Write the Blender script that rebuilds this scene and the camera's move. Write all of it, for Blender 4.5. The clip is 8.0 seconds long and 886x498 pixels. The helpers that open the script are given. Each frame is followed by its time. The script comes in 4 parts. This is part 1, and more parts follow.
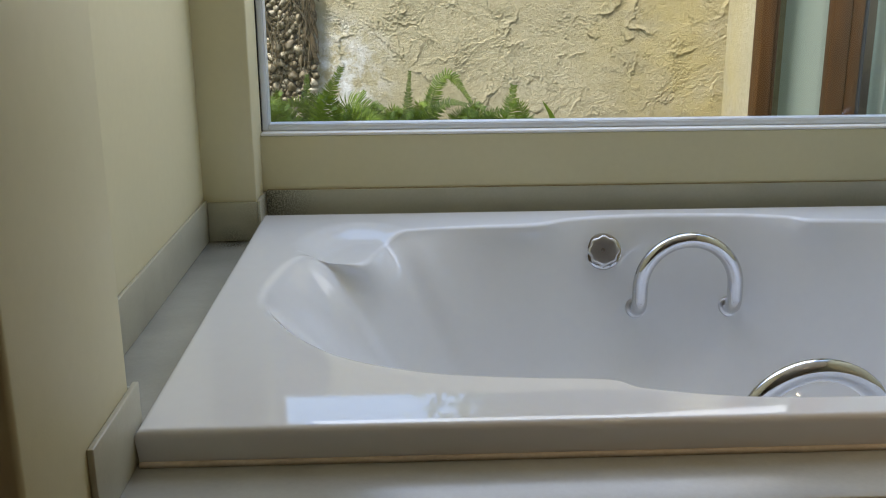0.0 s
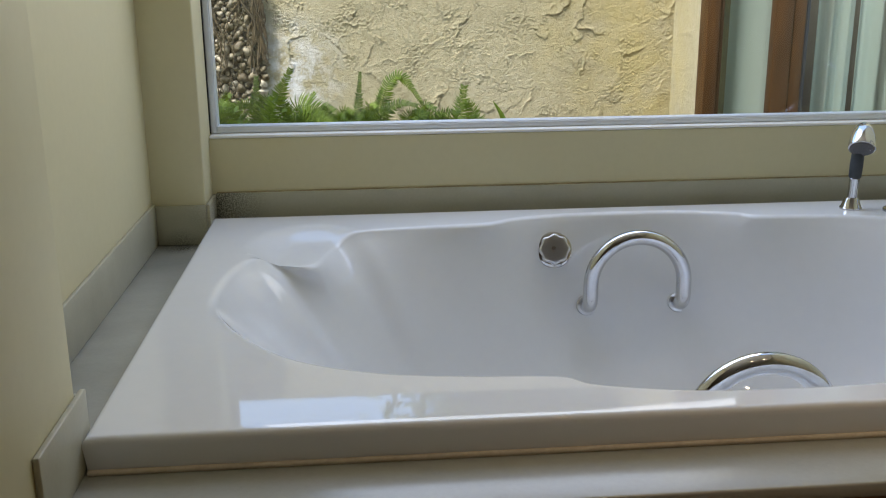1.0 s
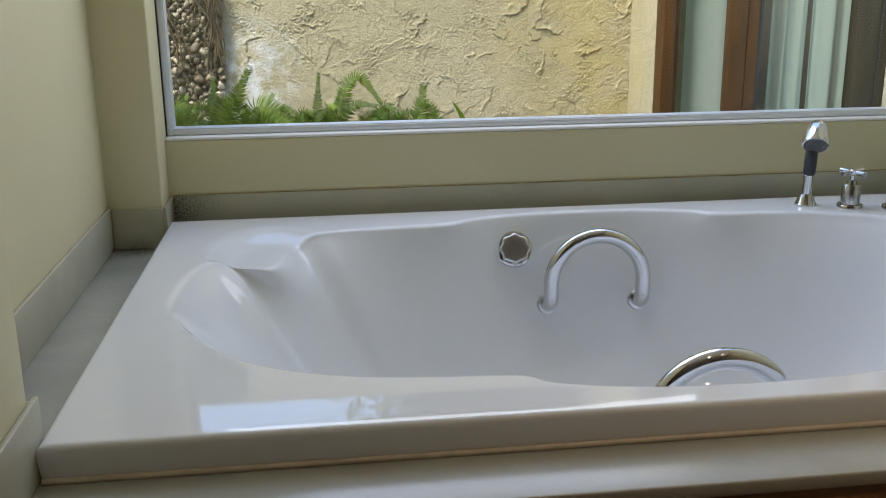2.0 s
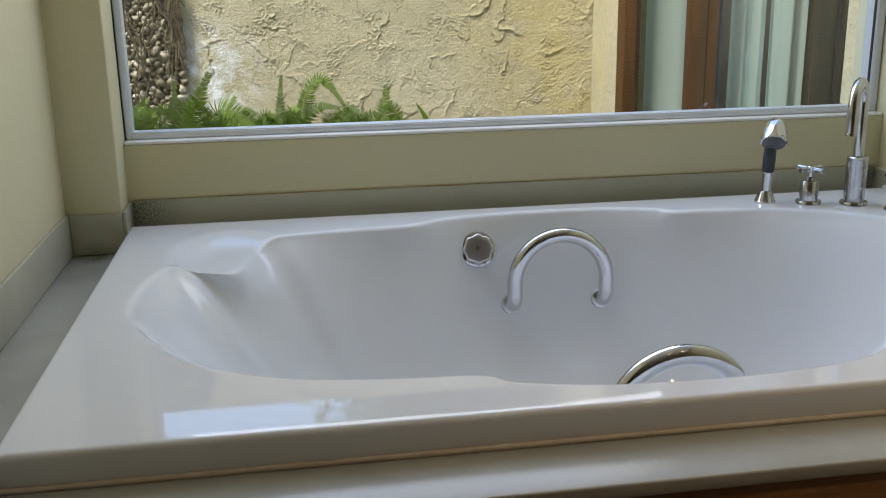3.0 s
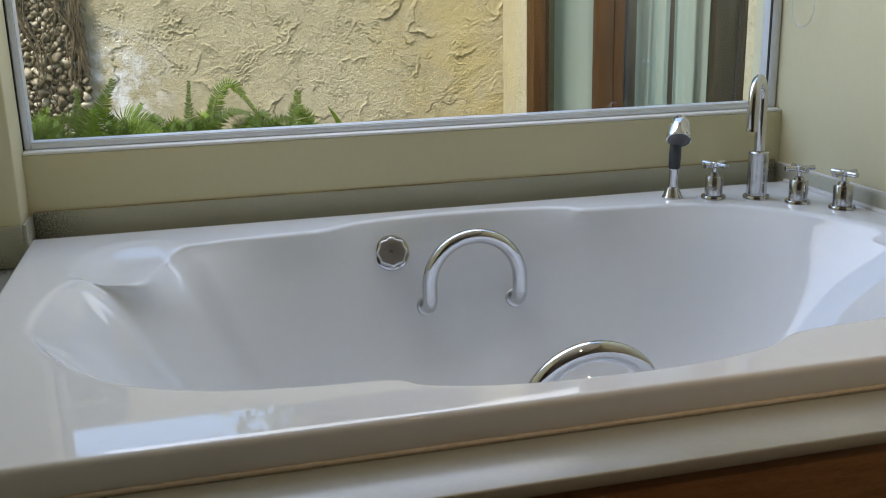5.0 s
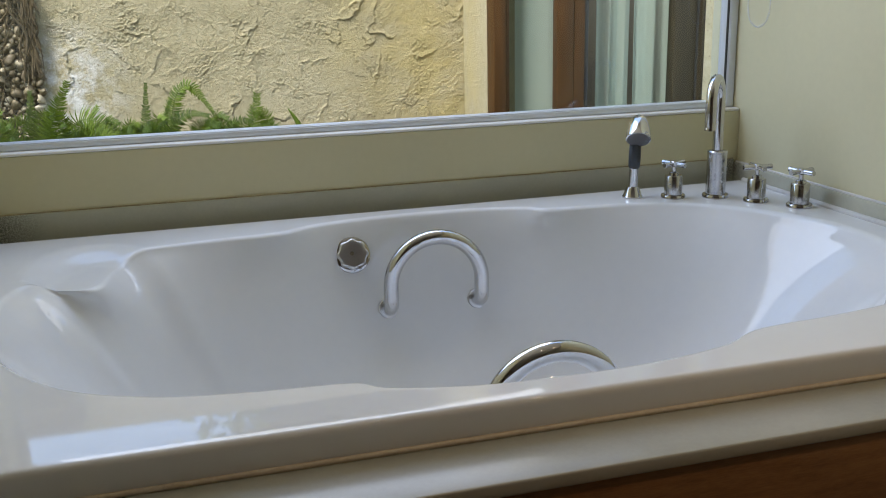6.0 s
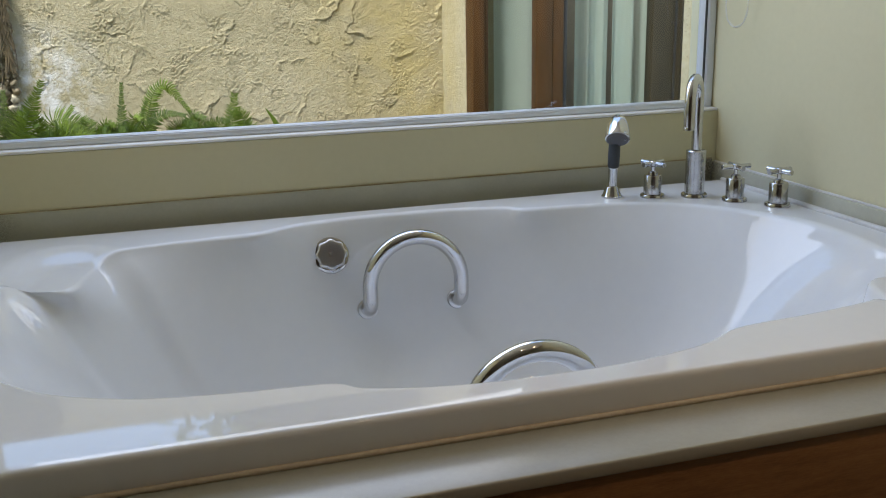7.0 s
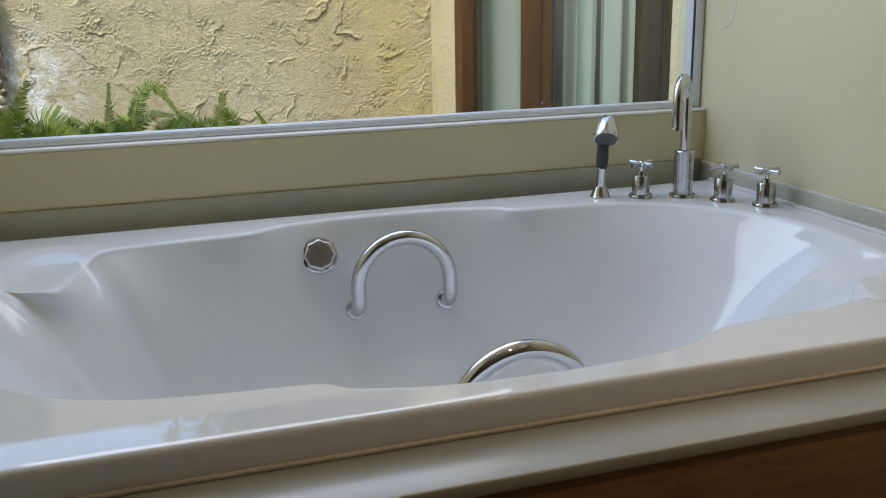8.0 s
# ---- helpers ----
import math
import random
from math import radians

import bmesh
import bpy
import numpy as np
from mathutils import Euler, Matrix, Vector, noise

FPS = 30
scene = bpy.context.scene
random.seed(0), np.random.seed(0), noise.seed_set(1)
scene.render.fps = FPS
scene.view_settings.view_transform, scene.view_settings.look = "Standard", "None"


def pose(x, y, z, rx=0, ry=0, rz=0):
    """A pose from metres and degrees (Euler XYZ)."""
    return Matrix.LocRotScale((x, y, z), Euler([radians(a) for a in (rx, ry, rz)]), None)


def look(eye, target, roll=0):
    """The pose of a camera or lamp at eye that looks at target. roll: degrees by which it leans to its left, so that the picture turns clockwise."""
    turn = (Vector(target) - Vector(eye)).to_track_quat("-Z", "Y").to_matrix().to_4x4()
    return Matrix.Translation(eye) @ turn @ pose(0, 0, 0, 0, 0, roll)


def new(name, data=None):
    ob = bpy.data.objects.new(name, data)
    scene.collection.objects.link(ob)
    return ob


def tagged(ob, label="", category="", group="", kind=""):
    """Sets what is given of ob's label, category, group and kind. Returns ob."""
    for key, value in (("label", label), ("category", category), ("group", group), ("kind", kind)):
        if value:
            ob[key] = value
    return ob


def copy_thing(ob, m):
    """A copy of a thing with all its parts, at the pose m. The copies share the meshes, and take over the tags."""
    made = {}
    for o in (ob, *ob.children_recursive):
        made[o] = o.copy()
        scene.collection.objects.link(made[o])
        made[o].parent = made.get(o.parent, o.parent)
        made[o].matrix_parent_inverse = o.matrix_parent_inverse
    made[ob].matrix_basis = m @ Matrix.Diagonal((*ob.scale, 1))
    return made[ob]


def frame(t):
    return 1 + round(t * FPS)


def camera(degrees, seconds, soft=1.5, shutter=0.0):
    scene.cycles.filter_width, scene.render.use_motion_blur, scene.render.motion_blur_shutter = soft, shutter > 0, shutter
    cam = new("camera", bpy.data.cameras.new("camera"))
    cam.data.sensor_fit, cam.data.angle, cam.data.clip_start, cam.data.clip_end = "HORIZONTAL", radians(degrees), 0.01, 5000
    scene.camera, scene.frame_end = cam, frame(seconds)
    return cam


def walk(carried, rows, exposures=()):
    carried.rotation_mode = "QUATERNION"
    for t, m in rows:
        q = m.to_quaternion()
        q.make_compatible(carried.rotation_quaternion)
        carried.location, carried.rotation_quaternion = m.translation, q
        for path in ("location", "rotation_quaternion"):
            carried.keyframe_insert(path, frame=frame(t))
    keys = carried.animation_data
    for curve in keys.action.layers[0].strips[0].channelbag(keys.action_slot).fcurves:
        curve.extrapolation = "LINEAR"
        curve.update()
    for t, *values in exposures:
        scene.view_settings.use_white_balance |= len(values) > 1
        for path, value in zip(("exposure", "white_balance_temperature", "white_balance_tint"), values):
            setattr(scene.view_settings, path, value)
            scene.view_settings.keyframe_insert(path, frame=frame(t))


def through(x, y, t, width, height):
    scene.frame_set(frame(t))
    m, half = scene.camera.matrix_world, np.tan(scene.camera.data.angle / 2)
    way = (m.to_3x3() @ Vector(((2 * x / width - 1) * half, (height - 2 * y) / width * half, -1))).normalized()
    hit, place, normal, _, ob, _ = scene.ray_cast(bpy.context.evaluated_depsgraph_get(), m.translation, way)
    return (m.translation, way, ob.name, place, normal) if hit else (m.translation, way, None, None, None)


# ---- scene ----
# camera and its way
cam = camera(49.4, 8.0, soft=1.1)
PATH = [
    (0, (0.328, -1.054, 1.061), (0.401, 0.871, 0.525), -0.4),
    (0.5, (0.333, -1.059, 1.064), (0.453, 0.864, 0.527), -0.5),
    (1, (0.335, -1.058, 1.062), (0.501, 0.862, 0.526), -0.5),
    (1.5, (0.336, -1.055, 1.061), (0.544, 0.86, 0.525), -0.5),
    (3, (0.355, -1.055, 1.058), (0.66, 0.848, 0.526), -0.9),
    (3.5, (0.362, -1.056, 1.061), (0.702, 0.841, 0.527), -1.0),
    (4, (0.367, -1.056, 1.06), (0.745, 0.834, 0.527), -1.1),
    (4.5, (0.368, -1.054, 1.058), (0.79, 0.827, 0.527), -1.2),
    (5, (0.375, -1.053, 1.058), (0.838, 0.819, 0.527), -1.3),
    (6.5, (0.386, -1.04, 1.05), (0.946, 0.806, 0.523), -1.2),
    (7, (0.387, -1.036, 1.047), (0.963, 0.806, 0.521), -1.1),
    (7.5, (0.389, -1.034, 1.044), (0.975, 0.805, 0.52), -1.0),
    (8, (0.391, -1.034, 1.043), (0.987, 0.802, 0.52), -1.0),
]
walk(cam, [(t, look(eye, target, roll)) for t, eye, target, roll in PATH], [(0, 2.64), (3.5, 2.60), (8, 2.54)])

# ---- daylight ----
SUN_EL, SUN_ROT = radians(61), radians(230)
world = bpy.data.worlds.new("sky")
scene.world = world
world.use_nodes = True
wn = world.node_tree
sky = wn.nodes.new("ShaderNodeTexSky")
sky.sky_type = "NISHITA"
sky.sun_disc = False
sky.sun_elevation, sky.sun_rotation = SUN_EL, SUN_ROT
sky.air_density, sky.dust_density, sky.ozone_density = 1.0, 1.5, 1.0
wn.nodes["Background"].inputs["Strength"].default_value = 0.135
wn.links.new(sky.outputs["Color"], wn.nodes["Background"].inputs["Color"])
sun_data = bpy.data.lights.new("sun", "SUN")
sun_data.energy, sun_data.angle, sun_data.color = 0.78, radians(8), (1.0, 0.97, 0.92)
sun = new("sun", sun_data)
to_sun = Vector((math.sin(SUN_ROT) * math.cos(SUN_EL), math.cos(SUN_ROT) * math.cos(SUN_EL), math.sin(SUN_EL)))
sun.matrix_world = look(to_sun * 10, (0, 0, 0))
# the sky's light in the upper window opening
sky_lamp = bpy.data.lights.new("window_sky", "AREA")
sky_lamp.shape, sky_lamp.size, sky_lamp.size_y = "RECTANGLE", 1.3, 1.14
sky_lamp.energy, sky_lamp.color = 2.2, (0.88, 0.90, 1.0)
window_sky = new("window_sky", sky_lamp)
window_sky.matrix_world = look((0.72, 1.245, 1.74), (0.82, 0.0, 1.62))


# ---- materials ----
def material(name, rough=0.5, metal=0.0):
    m = bpy.data.materials.new(name)
    m.use_nodes = True
    b = m.node_tree.nodes["Principled BSDF"]
    b.inputs["Roughness"].default_value = rough
    b.inputs["Metallic"].default_value = metal
    return m, m.node_tree, b


def coords(nt, scale=(1, 1, 1), world_space=True):
    if world_space:
        g = nt.nodes.new("ShaderNodeNewGeometry").outputs["Position"]
    else:
        g = nt.nodes.new("ShaderNodeTexCoord").outputs["Object"]
    mp = nt.nodes.new("ShaderNodeMapping")
    mp.inputs["Scale"].default_value = scale
    nt.links.new(g, mp.inputs["Vector"])
    return mp.outputs["Vector"]


def noise_tex(nt, vec, scale, detail=4.0, rough=0.55):
    n = nt.nodes.new("ShaderNodeTexNoise")
    n.inputs["Scale"].default_value, n.inputs["Detail"].default_value, n.inputs["Roughness"].default_value = scale, detail, rough
    nt.links.new(vec, n.inputs["Vector"])
    return n.outputs["Fac"]


def ramp(nt, fac, stops):
    r = nt.nodes.new("ShaderNodeValToRGB")
    els = r.color_ramp.elements
    while len(els) < len(stops):
        els.new(0.5)
    for e, (p, c) in zip(els, stops):
        e.position, e.color = p, (*c, 1) if len(c) == 3 else c
    nt.links.new(fac, r.inputs["Fac"])
    return r.outputs["Color"]


def mix(nt, fac, a, b, kind="MIX"):
    m = nt.nodes.new("ShaderNodeMix")
    m.data_type, m.blend_type = "RGBA", kind
    for socket, v in ((m.inputs[0], fac), (m.inputs[6], a), (m.inputs[7], b)):
        if isinstance(v, bpy.types.NodeSocket):
            nt.links.new(v, socket)
        else:
            socket.default_value = v if not isinstance(v, tuple) else (*v[:3], 1)
    return m.outputs[2]


def remap(nt, fac, lo, hi, a=0.0, b=1.0):
    m = nt.nodes.new("ShaderNodeMapRange")
    m.inputs["From Min"].default_value, m.inputs["From Max"].default_value = lo, hi
    m.inputs["To Min"].default_value, m.inputs["To Max"].default_value = a, b
    nt.links.new(fac, m.inputs["Value"])
    return m.outputs["Result"]


def bump(nt, b, height, strength, distance):
    n = nt.nodes.new("ShaderNodeBump")
    n.inputs["Strength"].default_value, n.inputs["Distance"].default_value = strength, distance
    nt.links.new(height, n.inputs["Height"])
    nt.links.new(n.outputs["Normal"], b.inputs["Normal"])


def near_point(nt, p, radius):
    """1 at p, falling to 0 at radius."""
    g = nt.nodes.new("ShaderNodeNewGeometry").outputs["Position"]
    d = nt.nodes.new("ShaderNodeVectorMath")
    d.operation = "DISTANCE"
    d.inputs[1].default_value = p
    nt.links.new(g, d.inputs[0])
    return remap(nt, d.outputs["Value"], 0.0, radius, 1.0, 0.0)


def times(nt, a, b, op="MULTIPLY"):
    m = nt.nodes.new("ShaderNodeMath")
    m.operation = op
    for socket, v in zip(m.inputs, (a, b)):
        if isinstance(v, bpy.types.NodeSocket):
            nt.links.new(v, socket)
        else:
            socket.default_value = v
    return m.outputs[0]


def two_scale(name, dark, light, rough, coarse, fine, bump_scale=0, bump_mm=0.0, stretch=(1, 1, 1), rough_var=0.08, metal=0.0, world_space=True):
    """Colour that varies at two scales, with fine relief."""
    m, nt, b = material(name, rough, metal)
    v = coords(nt, stretch, world_space)
    big = noise_tex(nt, v, coarse, 3)
    small = noise_tex(nt, v, fine, 5)
    f = times(nt, times(nt, big, 0.6), times(nt, small, 0.4), "ADD")
    nt.links.new(ramp(nt, f, [(0.3, dark), (0.7, light)]), b.inputs["Base Color"])
    nt.links.new(remap(nt, big, 0.3, 0.7, rough - rough_var, rough + rough_var), b.inputs["Roughness"])
    if bump_scale:
        bump(nt, b, noise_tex(nt, v, bump_scale, 4), 0.6, bump_mm / 1000)
    return m


M = {}
M["acrylic"] = two_scale("white_acrylic", (0.765, 0.782, 0.81), (0.80, 0.817, 0.845), 0.035, 2.5, 40, rough_var=0.012)
M["acrylic"].node_tree.nodes["Principled BSDF"].inputs["Specular IOR Level"].default_value = 0.6
M["wall"] = two_scale("cream_wall_paint", (0.625, 0.58, 0.375), (0.67, 0.62, 0.41), 0.55, 1.5, 60, 350, 0.25)
M["ceiling"] = two_scale("cream_ceiling_paint", (0.70, 0.65, 0.55), (0.76, 0.71, 0.61), 0.8, 1.5, 60, 300, 0.3)
M["sill"] = two_scale("white_sill_paint", (0.84, 0.83, 0.80), (0.88, 0.87, 0.84), 0.4, 4, 90, 250, 0.2)
M["floor"] = two_scale("brown_wood_floor", (0.10, 0.05, 0.025), (0.2, 0.11, 0.055), 0.35, 3, 40, 120, 0.3, (1, 9, 9))
M["panel"] = two_scale("dark_brown_wood", (0.13, 0.055, 0.018), (0.30, 0.15, 0.058), 0.38, 4, 55, 260, 0.4, (1.5, 12, 12))
M["caulk"] = two_scale("cream_sealant", (0.50, 0.42, 0.32), (0.72, 0.64, 0.52), 0.5, 9, 120, 200, 0.6)
M["old_caulk"] = two_scale("yellowed_sealant", (0.22, 0.16, 0.07), (0.52, 0.45, 0.29), 0.6, 14, 90, 200, 0.6)
M["white_caulk"] = two_scale("white_sealant", (0.55, 0.54, 0.52), (0.72, 0.71, 0.69), 0.45, 9, 120, 200, 0.6)
M["aluminium"] = two_scale("pale_grey_aluminium", (0.70, 0.73, 0.78), (0.77, 0.80, 0.84), 0.38, 5, 120, 500, 0.05, metal=0.25)
M["gasket"] = two_scale("black_rubber", (0.012, 0.012, 0.012), (0.03, 0.03, 0.028), 0.6, 20, 150)
M["chrome"] = two_scale("polished_chrome", (0.56, 0.56, 0.57), (0.64, 0.64, 0.65), 0.07, 30, 400, rough_var=0.03, metal=1.0)
M["worn_chrome"] = two_scale("limescaled_chrome", (0.42, 0.42, 0.43), (0.66, 0.66, 0.67), 0.17, 60, 500, 700, 0.08, rough_var=0.12, metal=1.0)
M["frosted_chrome"] = two_scale("frosted_limescale_chrome", (0.58, 0.58, 0.59), (0.74, 0.74, 0.75), 0.34, 14, 400, 600, 0.15, rough_var=0.1, metal=1.0)
M["grip"] = two_scale("dark_grey_rubber", (0.03, 0.036, 0.045), (0.05, 0.058, 0.07), 0.42, 30, 300, 600, 0.1)
M["spray"] = two_scale("grey_spray_plastic", (0.07, 0.07, 0.075), (0.13, 0.13, 0.135), 0.35, 40, 400)
M["door_wood"] = two_scale("reddish_brown_wood", (0.045, 0.019, 0.004), (0.10, 0.043, 0.010), 0.5, 3, 7, 12, 0.2, (10, 10, 1))
# darker copy of the door wood: shade on the right side as colour
M["shaded_wood"] = two_scale("shaded_brown_wood", (0.02, 0.015, 0.007), (0.045, 0.034, 0.016), 0.5, 3, 7, 12, 0.2, (10, 10, 1))
for wood in ("door_wood", "shaded_wood"):
    M[wood].node_tree.nodes["Principled BSDF"].inputs["Specular IOR Level"].default_value = 0.2
M["soil"] = two_scale("dark_soil", (0.03, 0.022, 0.015), (0.09, 0.065, 0.04), 0.95, 3, 40, 60, 12)
M["plain_wall"] = two_scale("tan_room_paint", (0.29, 0.22, 0.15), (0.37, 0.285, 0.20), 0.8, 1.5, 50)
M["root"] = two_scale("dry_brown_root", (0.03, 0.022, 0.009), (0.125, 0.092, 0.045), 0.9, 20, 200, 300, 1.5)
M["mortar"] = two_scale("dark_mortar", (0.035, 0.03, 0.024), (0.12, 0.1, 0.075), 0.95, 12, 90, 150, 4)
M["bead"] = two_scale("white_plastic_bead", (0.68, 0.68, 0.64), (0.78, 0.78, 0.74), 0.35, 20, 100)


def stone_material(name, dark, light, rough, stain):
    m, nt, b = material(name, rough)
    v = coords(nt)
    veins = noise_tex(nt, coords(nt, (3, 6, 6)), 1.6, 4, 0.5)
    grain = noise_tex(nt, v, 160, 4)
    f = times(nt, times(nt, veins, 0.75), times(nt, grain, 0.25), "ADD")
    col = ramp(nt, f, [(0.2, dark), (0.8, light)])
    if stain:
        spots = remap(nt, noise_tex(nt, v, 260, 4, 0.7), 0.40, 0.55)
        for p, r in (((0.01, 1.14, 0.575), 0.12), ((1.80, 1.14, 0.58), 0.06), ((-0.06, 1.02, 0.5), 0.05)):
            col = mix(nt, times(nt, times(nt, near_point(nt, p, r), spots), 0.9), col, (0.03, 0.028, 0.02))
    nt.links.new(col, b.inputs["Base Color"])
    nt.links.new(remap(nt, veins, 0.3, 0.7, rough - 0.02, rough + 0.03), b.inputs["Roughness"])
    bump(nt, b, grain, 0.3, 0.0003)
    return m


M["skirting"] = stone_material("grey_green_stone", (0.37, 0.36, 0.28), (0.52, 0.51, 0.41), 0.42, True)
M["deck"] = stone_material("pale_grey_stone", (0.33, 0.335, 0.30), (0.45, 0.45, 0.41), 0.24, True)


def stucco_material():
    m, nt, b = material("yellow_stucco", 0.9)
    v = coords(nt)
    big = noise_tex(nt, v, 1.6, 4)
    fine = noise_tex(nt, v, 45, 6, 0.65)
    col = ramp(nt, times(nt, times(nt, big, 0.55), times(nt, fine, 0.45), "ADD"), [(0.32, (0.33, 0.285, 0.155)), (0.52, (0.43, 0.375, 0.225)), (0.72, (0.51, 0.455, 0.30))])
    # pale bloom of lime beside the pebble pier
    bloom = remap(nt, noise_tex(nt, v, 14, 5, 0.7), 0.4, 0.6)
    mask = times(nt, near_point(nt, (0.08, 2.55, 0.74), 0.24), bloom)
    col = mix(nt, times(nt, mask, 1.2), col, (0.72, 0.72, 0.69))
    # yellowed plaster towards the glass door, and dark pits
    for p, r in (((1.30, 2.55, 0.92), 0.42), ((1.42, 2.55, 0.62), 0.3)):
        worn = remap(nt, noise_tex(nt, v, 7, 5, 0.6), 0.36, 0.6)
        col = mix(nt, times(nt, times(nt, near_point(nt, p, r), worn), 0.85), col, (0.46, 0.38, 0.16))
    pits = remap(nt, noise_tex(nt, v, 95, 4, 0.6), 0.62, 0.70)
    col = mix(nt, times(nt, pits, 0.75), col, (0.17, 0.13, 0.07))
    nt.links.new(col, b.inputs["Base Color"])
    bump(nt, b, times(nt, fine, noise_tex(nt, v, 190, 4, 0.7), "ADD"), 1.0, 0.0045)
    return m


M["stucco"] = stucco_material()


def glass_material(name, tint):
    m = bpy.data.materials.new(name)
    m.use_nodes = True
    nt = m.node_tree
    nt.nodes.remove(nt.nodes["Principled BSDF"])
    clear = nt.nodes.new("ShaderNodeBsdfTransparent")
    clear.inputs["Color"].default_value = (*tint, 1)
    gloss = nt.nodes.new("ShaderNodeBsdfGlossy")
    gloss.inputs["Roughness"].default_value = 0.01
    fres = nt.nodes.new("ShaderNodeFresnel")
    fres.inputs["IOR"].default_value = 1.75
    mx = nt.nodes.new("ShaderNodeMixShader")
    nt.links.new(fres.outputs[0], mx.inputs[0])
    nt.links.new(clear.outputs[0], mx.inputs[1])
    nt.links.new(gloss.outputs[0], mx.inputs[2])
    nt.links.new(mx.outputs[0], nt.nodes["Material Output"].inputs["Surface"])
    return m


M["glass"] = glass_material("clear_glass", (0.97, 0.985, 0.975))
M["door_glass"] = glass_material("greenish_glass", (0.88, 0.95, 0.91))


def leaf_material(name, dark, light, through=0.25):
    m, nt, b = material(name, 0.65)
    rnd = nt.nodes.new("ShaderNodeNewGeometry").outputs["Random Per Island"]
    ob = nt.nodes.new("ShaderNodeObjectInfo").outputs["Random"]
    f = times(nt, times(nt, rnd, 0.5), times(nt, ob, 0.5), "ADD")
    nt.links.new(ramp(nt, f, [(0.1, dark), (0.9, light)]), b.inputs["Base Color"])
    b.inputs["Transmission Weight"].default_value = 0.0
    tr = nt.nodes.new("ShaderNodeBsdfTranslucent")
    tr.inputs["Color"].default_value = (*light, 1)
    mx = nt.nodes.new("ShaderNodeMixShader")
    mx.inputs[0].default_value = through
    nt.links.new(b.outputs[0], mx.inputs[1])
    nt.links.new(tr.outputs[0], mx.inputs[2])
    nt.links.new(mx.outputs[0], nt.nodes["Material Output"].inputs["Surface"])
    return m


M["fern"] = leaf_material("fern_green", (0.014, 0.042, 0.002), (0.17, 0.25, 0.012), 0.3)
# paler copy of the curtain cloth, daylight on the left pane put into colour
M["lit_curtain"] = leaf_material("pale_lit_sheer", (0.70, 0.78, 0.73), (0.74, 0.82, 0.77), 0.3)
M["curtain"] = leaf_material("pale_green_sheer", (0.48, 0.57, 0.52), (0.58, 0.66, 0.61), 0.3)


def pebble_material():
    m, nt, b = material("river_pebble", 0.6)
    ob = nt.nodes.new("ShaderNodeObjectInfo").outputs["Random"]
    isl = nt.nodes.new("ShaderNodeNewGeometry").outputs["Random Per Island"]
    r = nt.nodes.new("ShaderNodeMath")
    r.operation = "FRACT"
    nt.links.new(times(nt, ob, isl, "ADD"), r.inputs[0])
    tone = ramp(nt, r.outputs[0], [(0.0, (0.09, 0.065, 0.03)), (0.35, (0.19, 0.15, 0.08)), (0.7, (0.31, 0.26, 0.16)), (1.0, (0.54, 0.48, 0.35))])
    dirt = remap(nt, noise_tex(nt, coords(nt), 70, 5, 0.7), 0.42, 0.62)
    nt.links.new(mix(nt, times(nt, dirt, 0.45), tone, (0.09, 0.075, 0.045)), b.inputs["Base Color"])
    bump(nt, b, noise_tex(nt, coords(nt), 180, 4), 0.5, 0.001)
    return m


M["pebble"] = pebble_material()


# ---- mesh helpers ----
def finish(bm, smooth=False, angle=40):
    bmesh.ops.recalc_face_normals(bm, faces=bm.faces)
    for f in bm.faces:
        f.smooth = smooth
    if smooth:
        for e in bm.edges:
            if len(e.link_faces) == 2 and e.calc_face_angle(0) > radians(angle):
                e.smooth = False
    return bm


def mesh_of(name, bm, mat):
    me = bpy.data.meshes.new(name)
    bm.to_mesh(me)
    bm.free()
    me.materials.append(M[mat])
    return me


def part(name, bm, mat, parent, label=""):
    ob = new(name, mesh_of(name, bm, mat))
    ob.parent = parent
    return tagged(ob, label)


def thing(name, m, label, category, group="", kind=""):
    """An empty that parents the parts of one thing."""
    ob = new(name)
    ob.empty_display_size = 0.05
    ob.matrix_world = m
    return tagged(ob, label, category, group, kind)


def solid(name, bm, mat, label, category, kind="structure"):
    return tagged(new(name, mesh_of(name, bm, mat)), label, category, "", kind)


def box(x0, x1, y0, y1, z0, z1, bevel=0.0, bm=None, segments=2):
    own = bm is None
    bm = bm or bmesh.new()
    geo = bmesh.ops.create_cube(bm, size=1)["verts"]
    for v in geo:
        v.co = Vector((x0 + (v.co.x + 0.5) * (x1 - x0), y0 + (v.co.y + 0.5) * (y1 - y0), z0 + (v.co.z + 0.5) * (z1 - z0)))
    if bevel:
        edges = list({e for v in geo for e in v.link_edges})
        bmesh.ops.bevel(bm, geom=edges, offset=bevel, segments=segments, profile=0.5, affect="EDGES")
    if own:
        finish(bm, bevel > 0, 50)
    return bm


def lathe(profile, n=40, m=None, bm=None):
    """A turned body from (radius, height) pairs, capped where the radius is above 0."""
    own = bm is None
    bm = bm or bmesh.new()
    m = m or Matrix()
    rings = []
    for r, z in profile:
        rings.append([bm.verts.new(m @ Vector((r * math.cos(2 * math.pi * i / n), r * math.sin(2 * math.pi * i / n), z))) for i in range(n)])
    for a, b in zip(rings, rings[1:]):
        for i in range(n):
            bm.faces.new((a[i], a[(i + 1) % n], b[(i + 1) % n], b[i]))
    bm.faces.new(rings[0][::-1])
    bm.faces.new(rings[-1])
    if own:
        finish(bm, True, 35)
    return bm


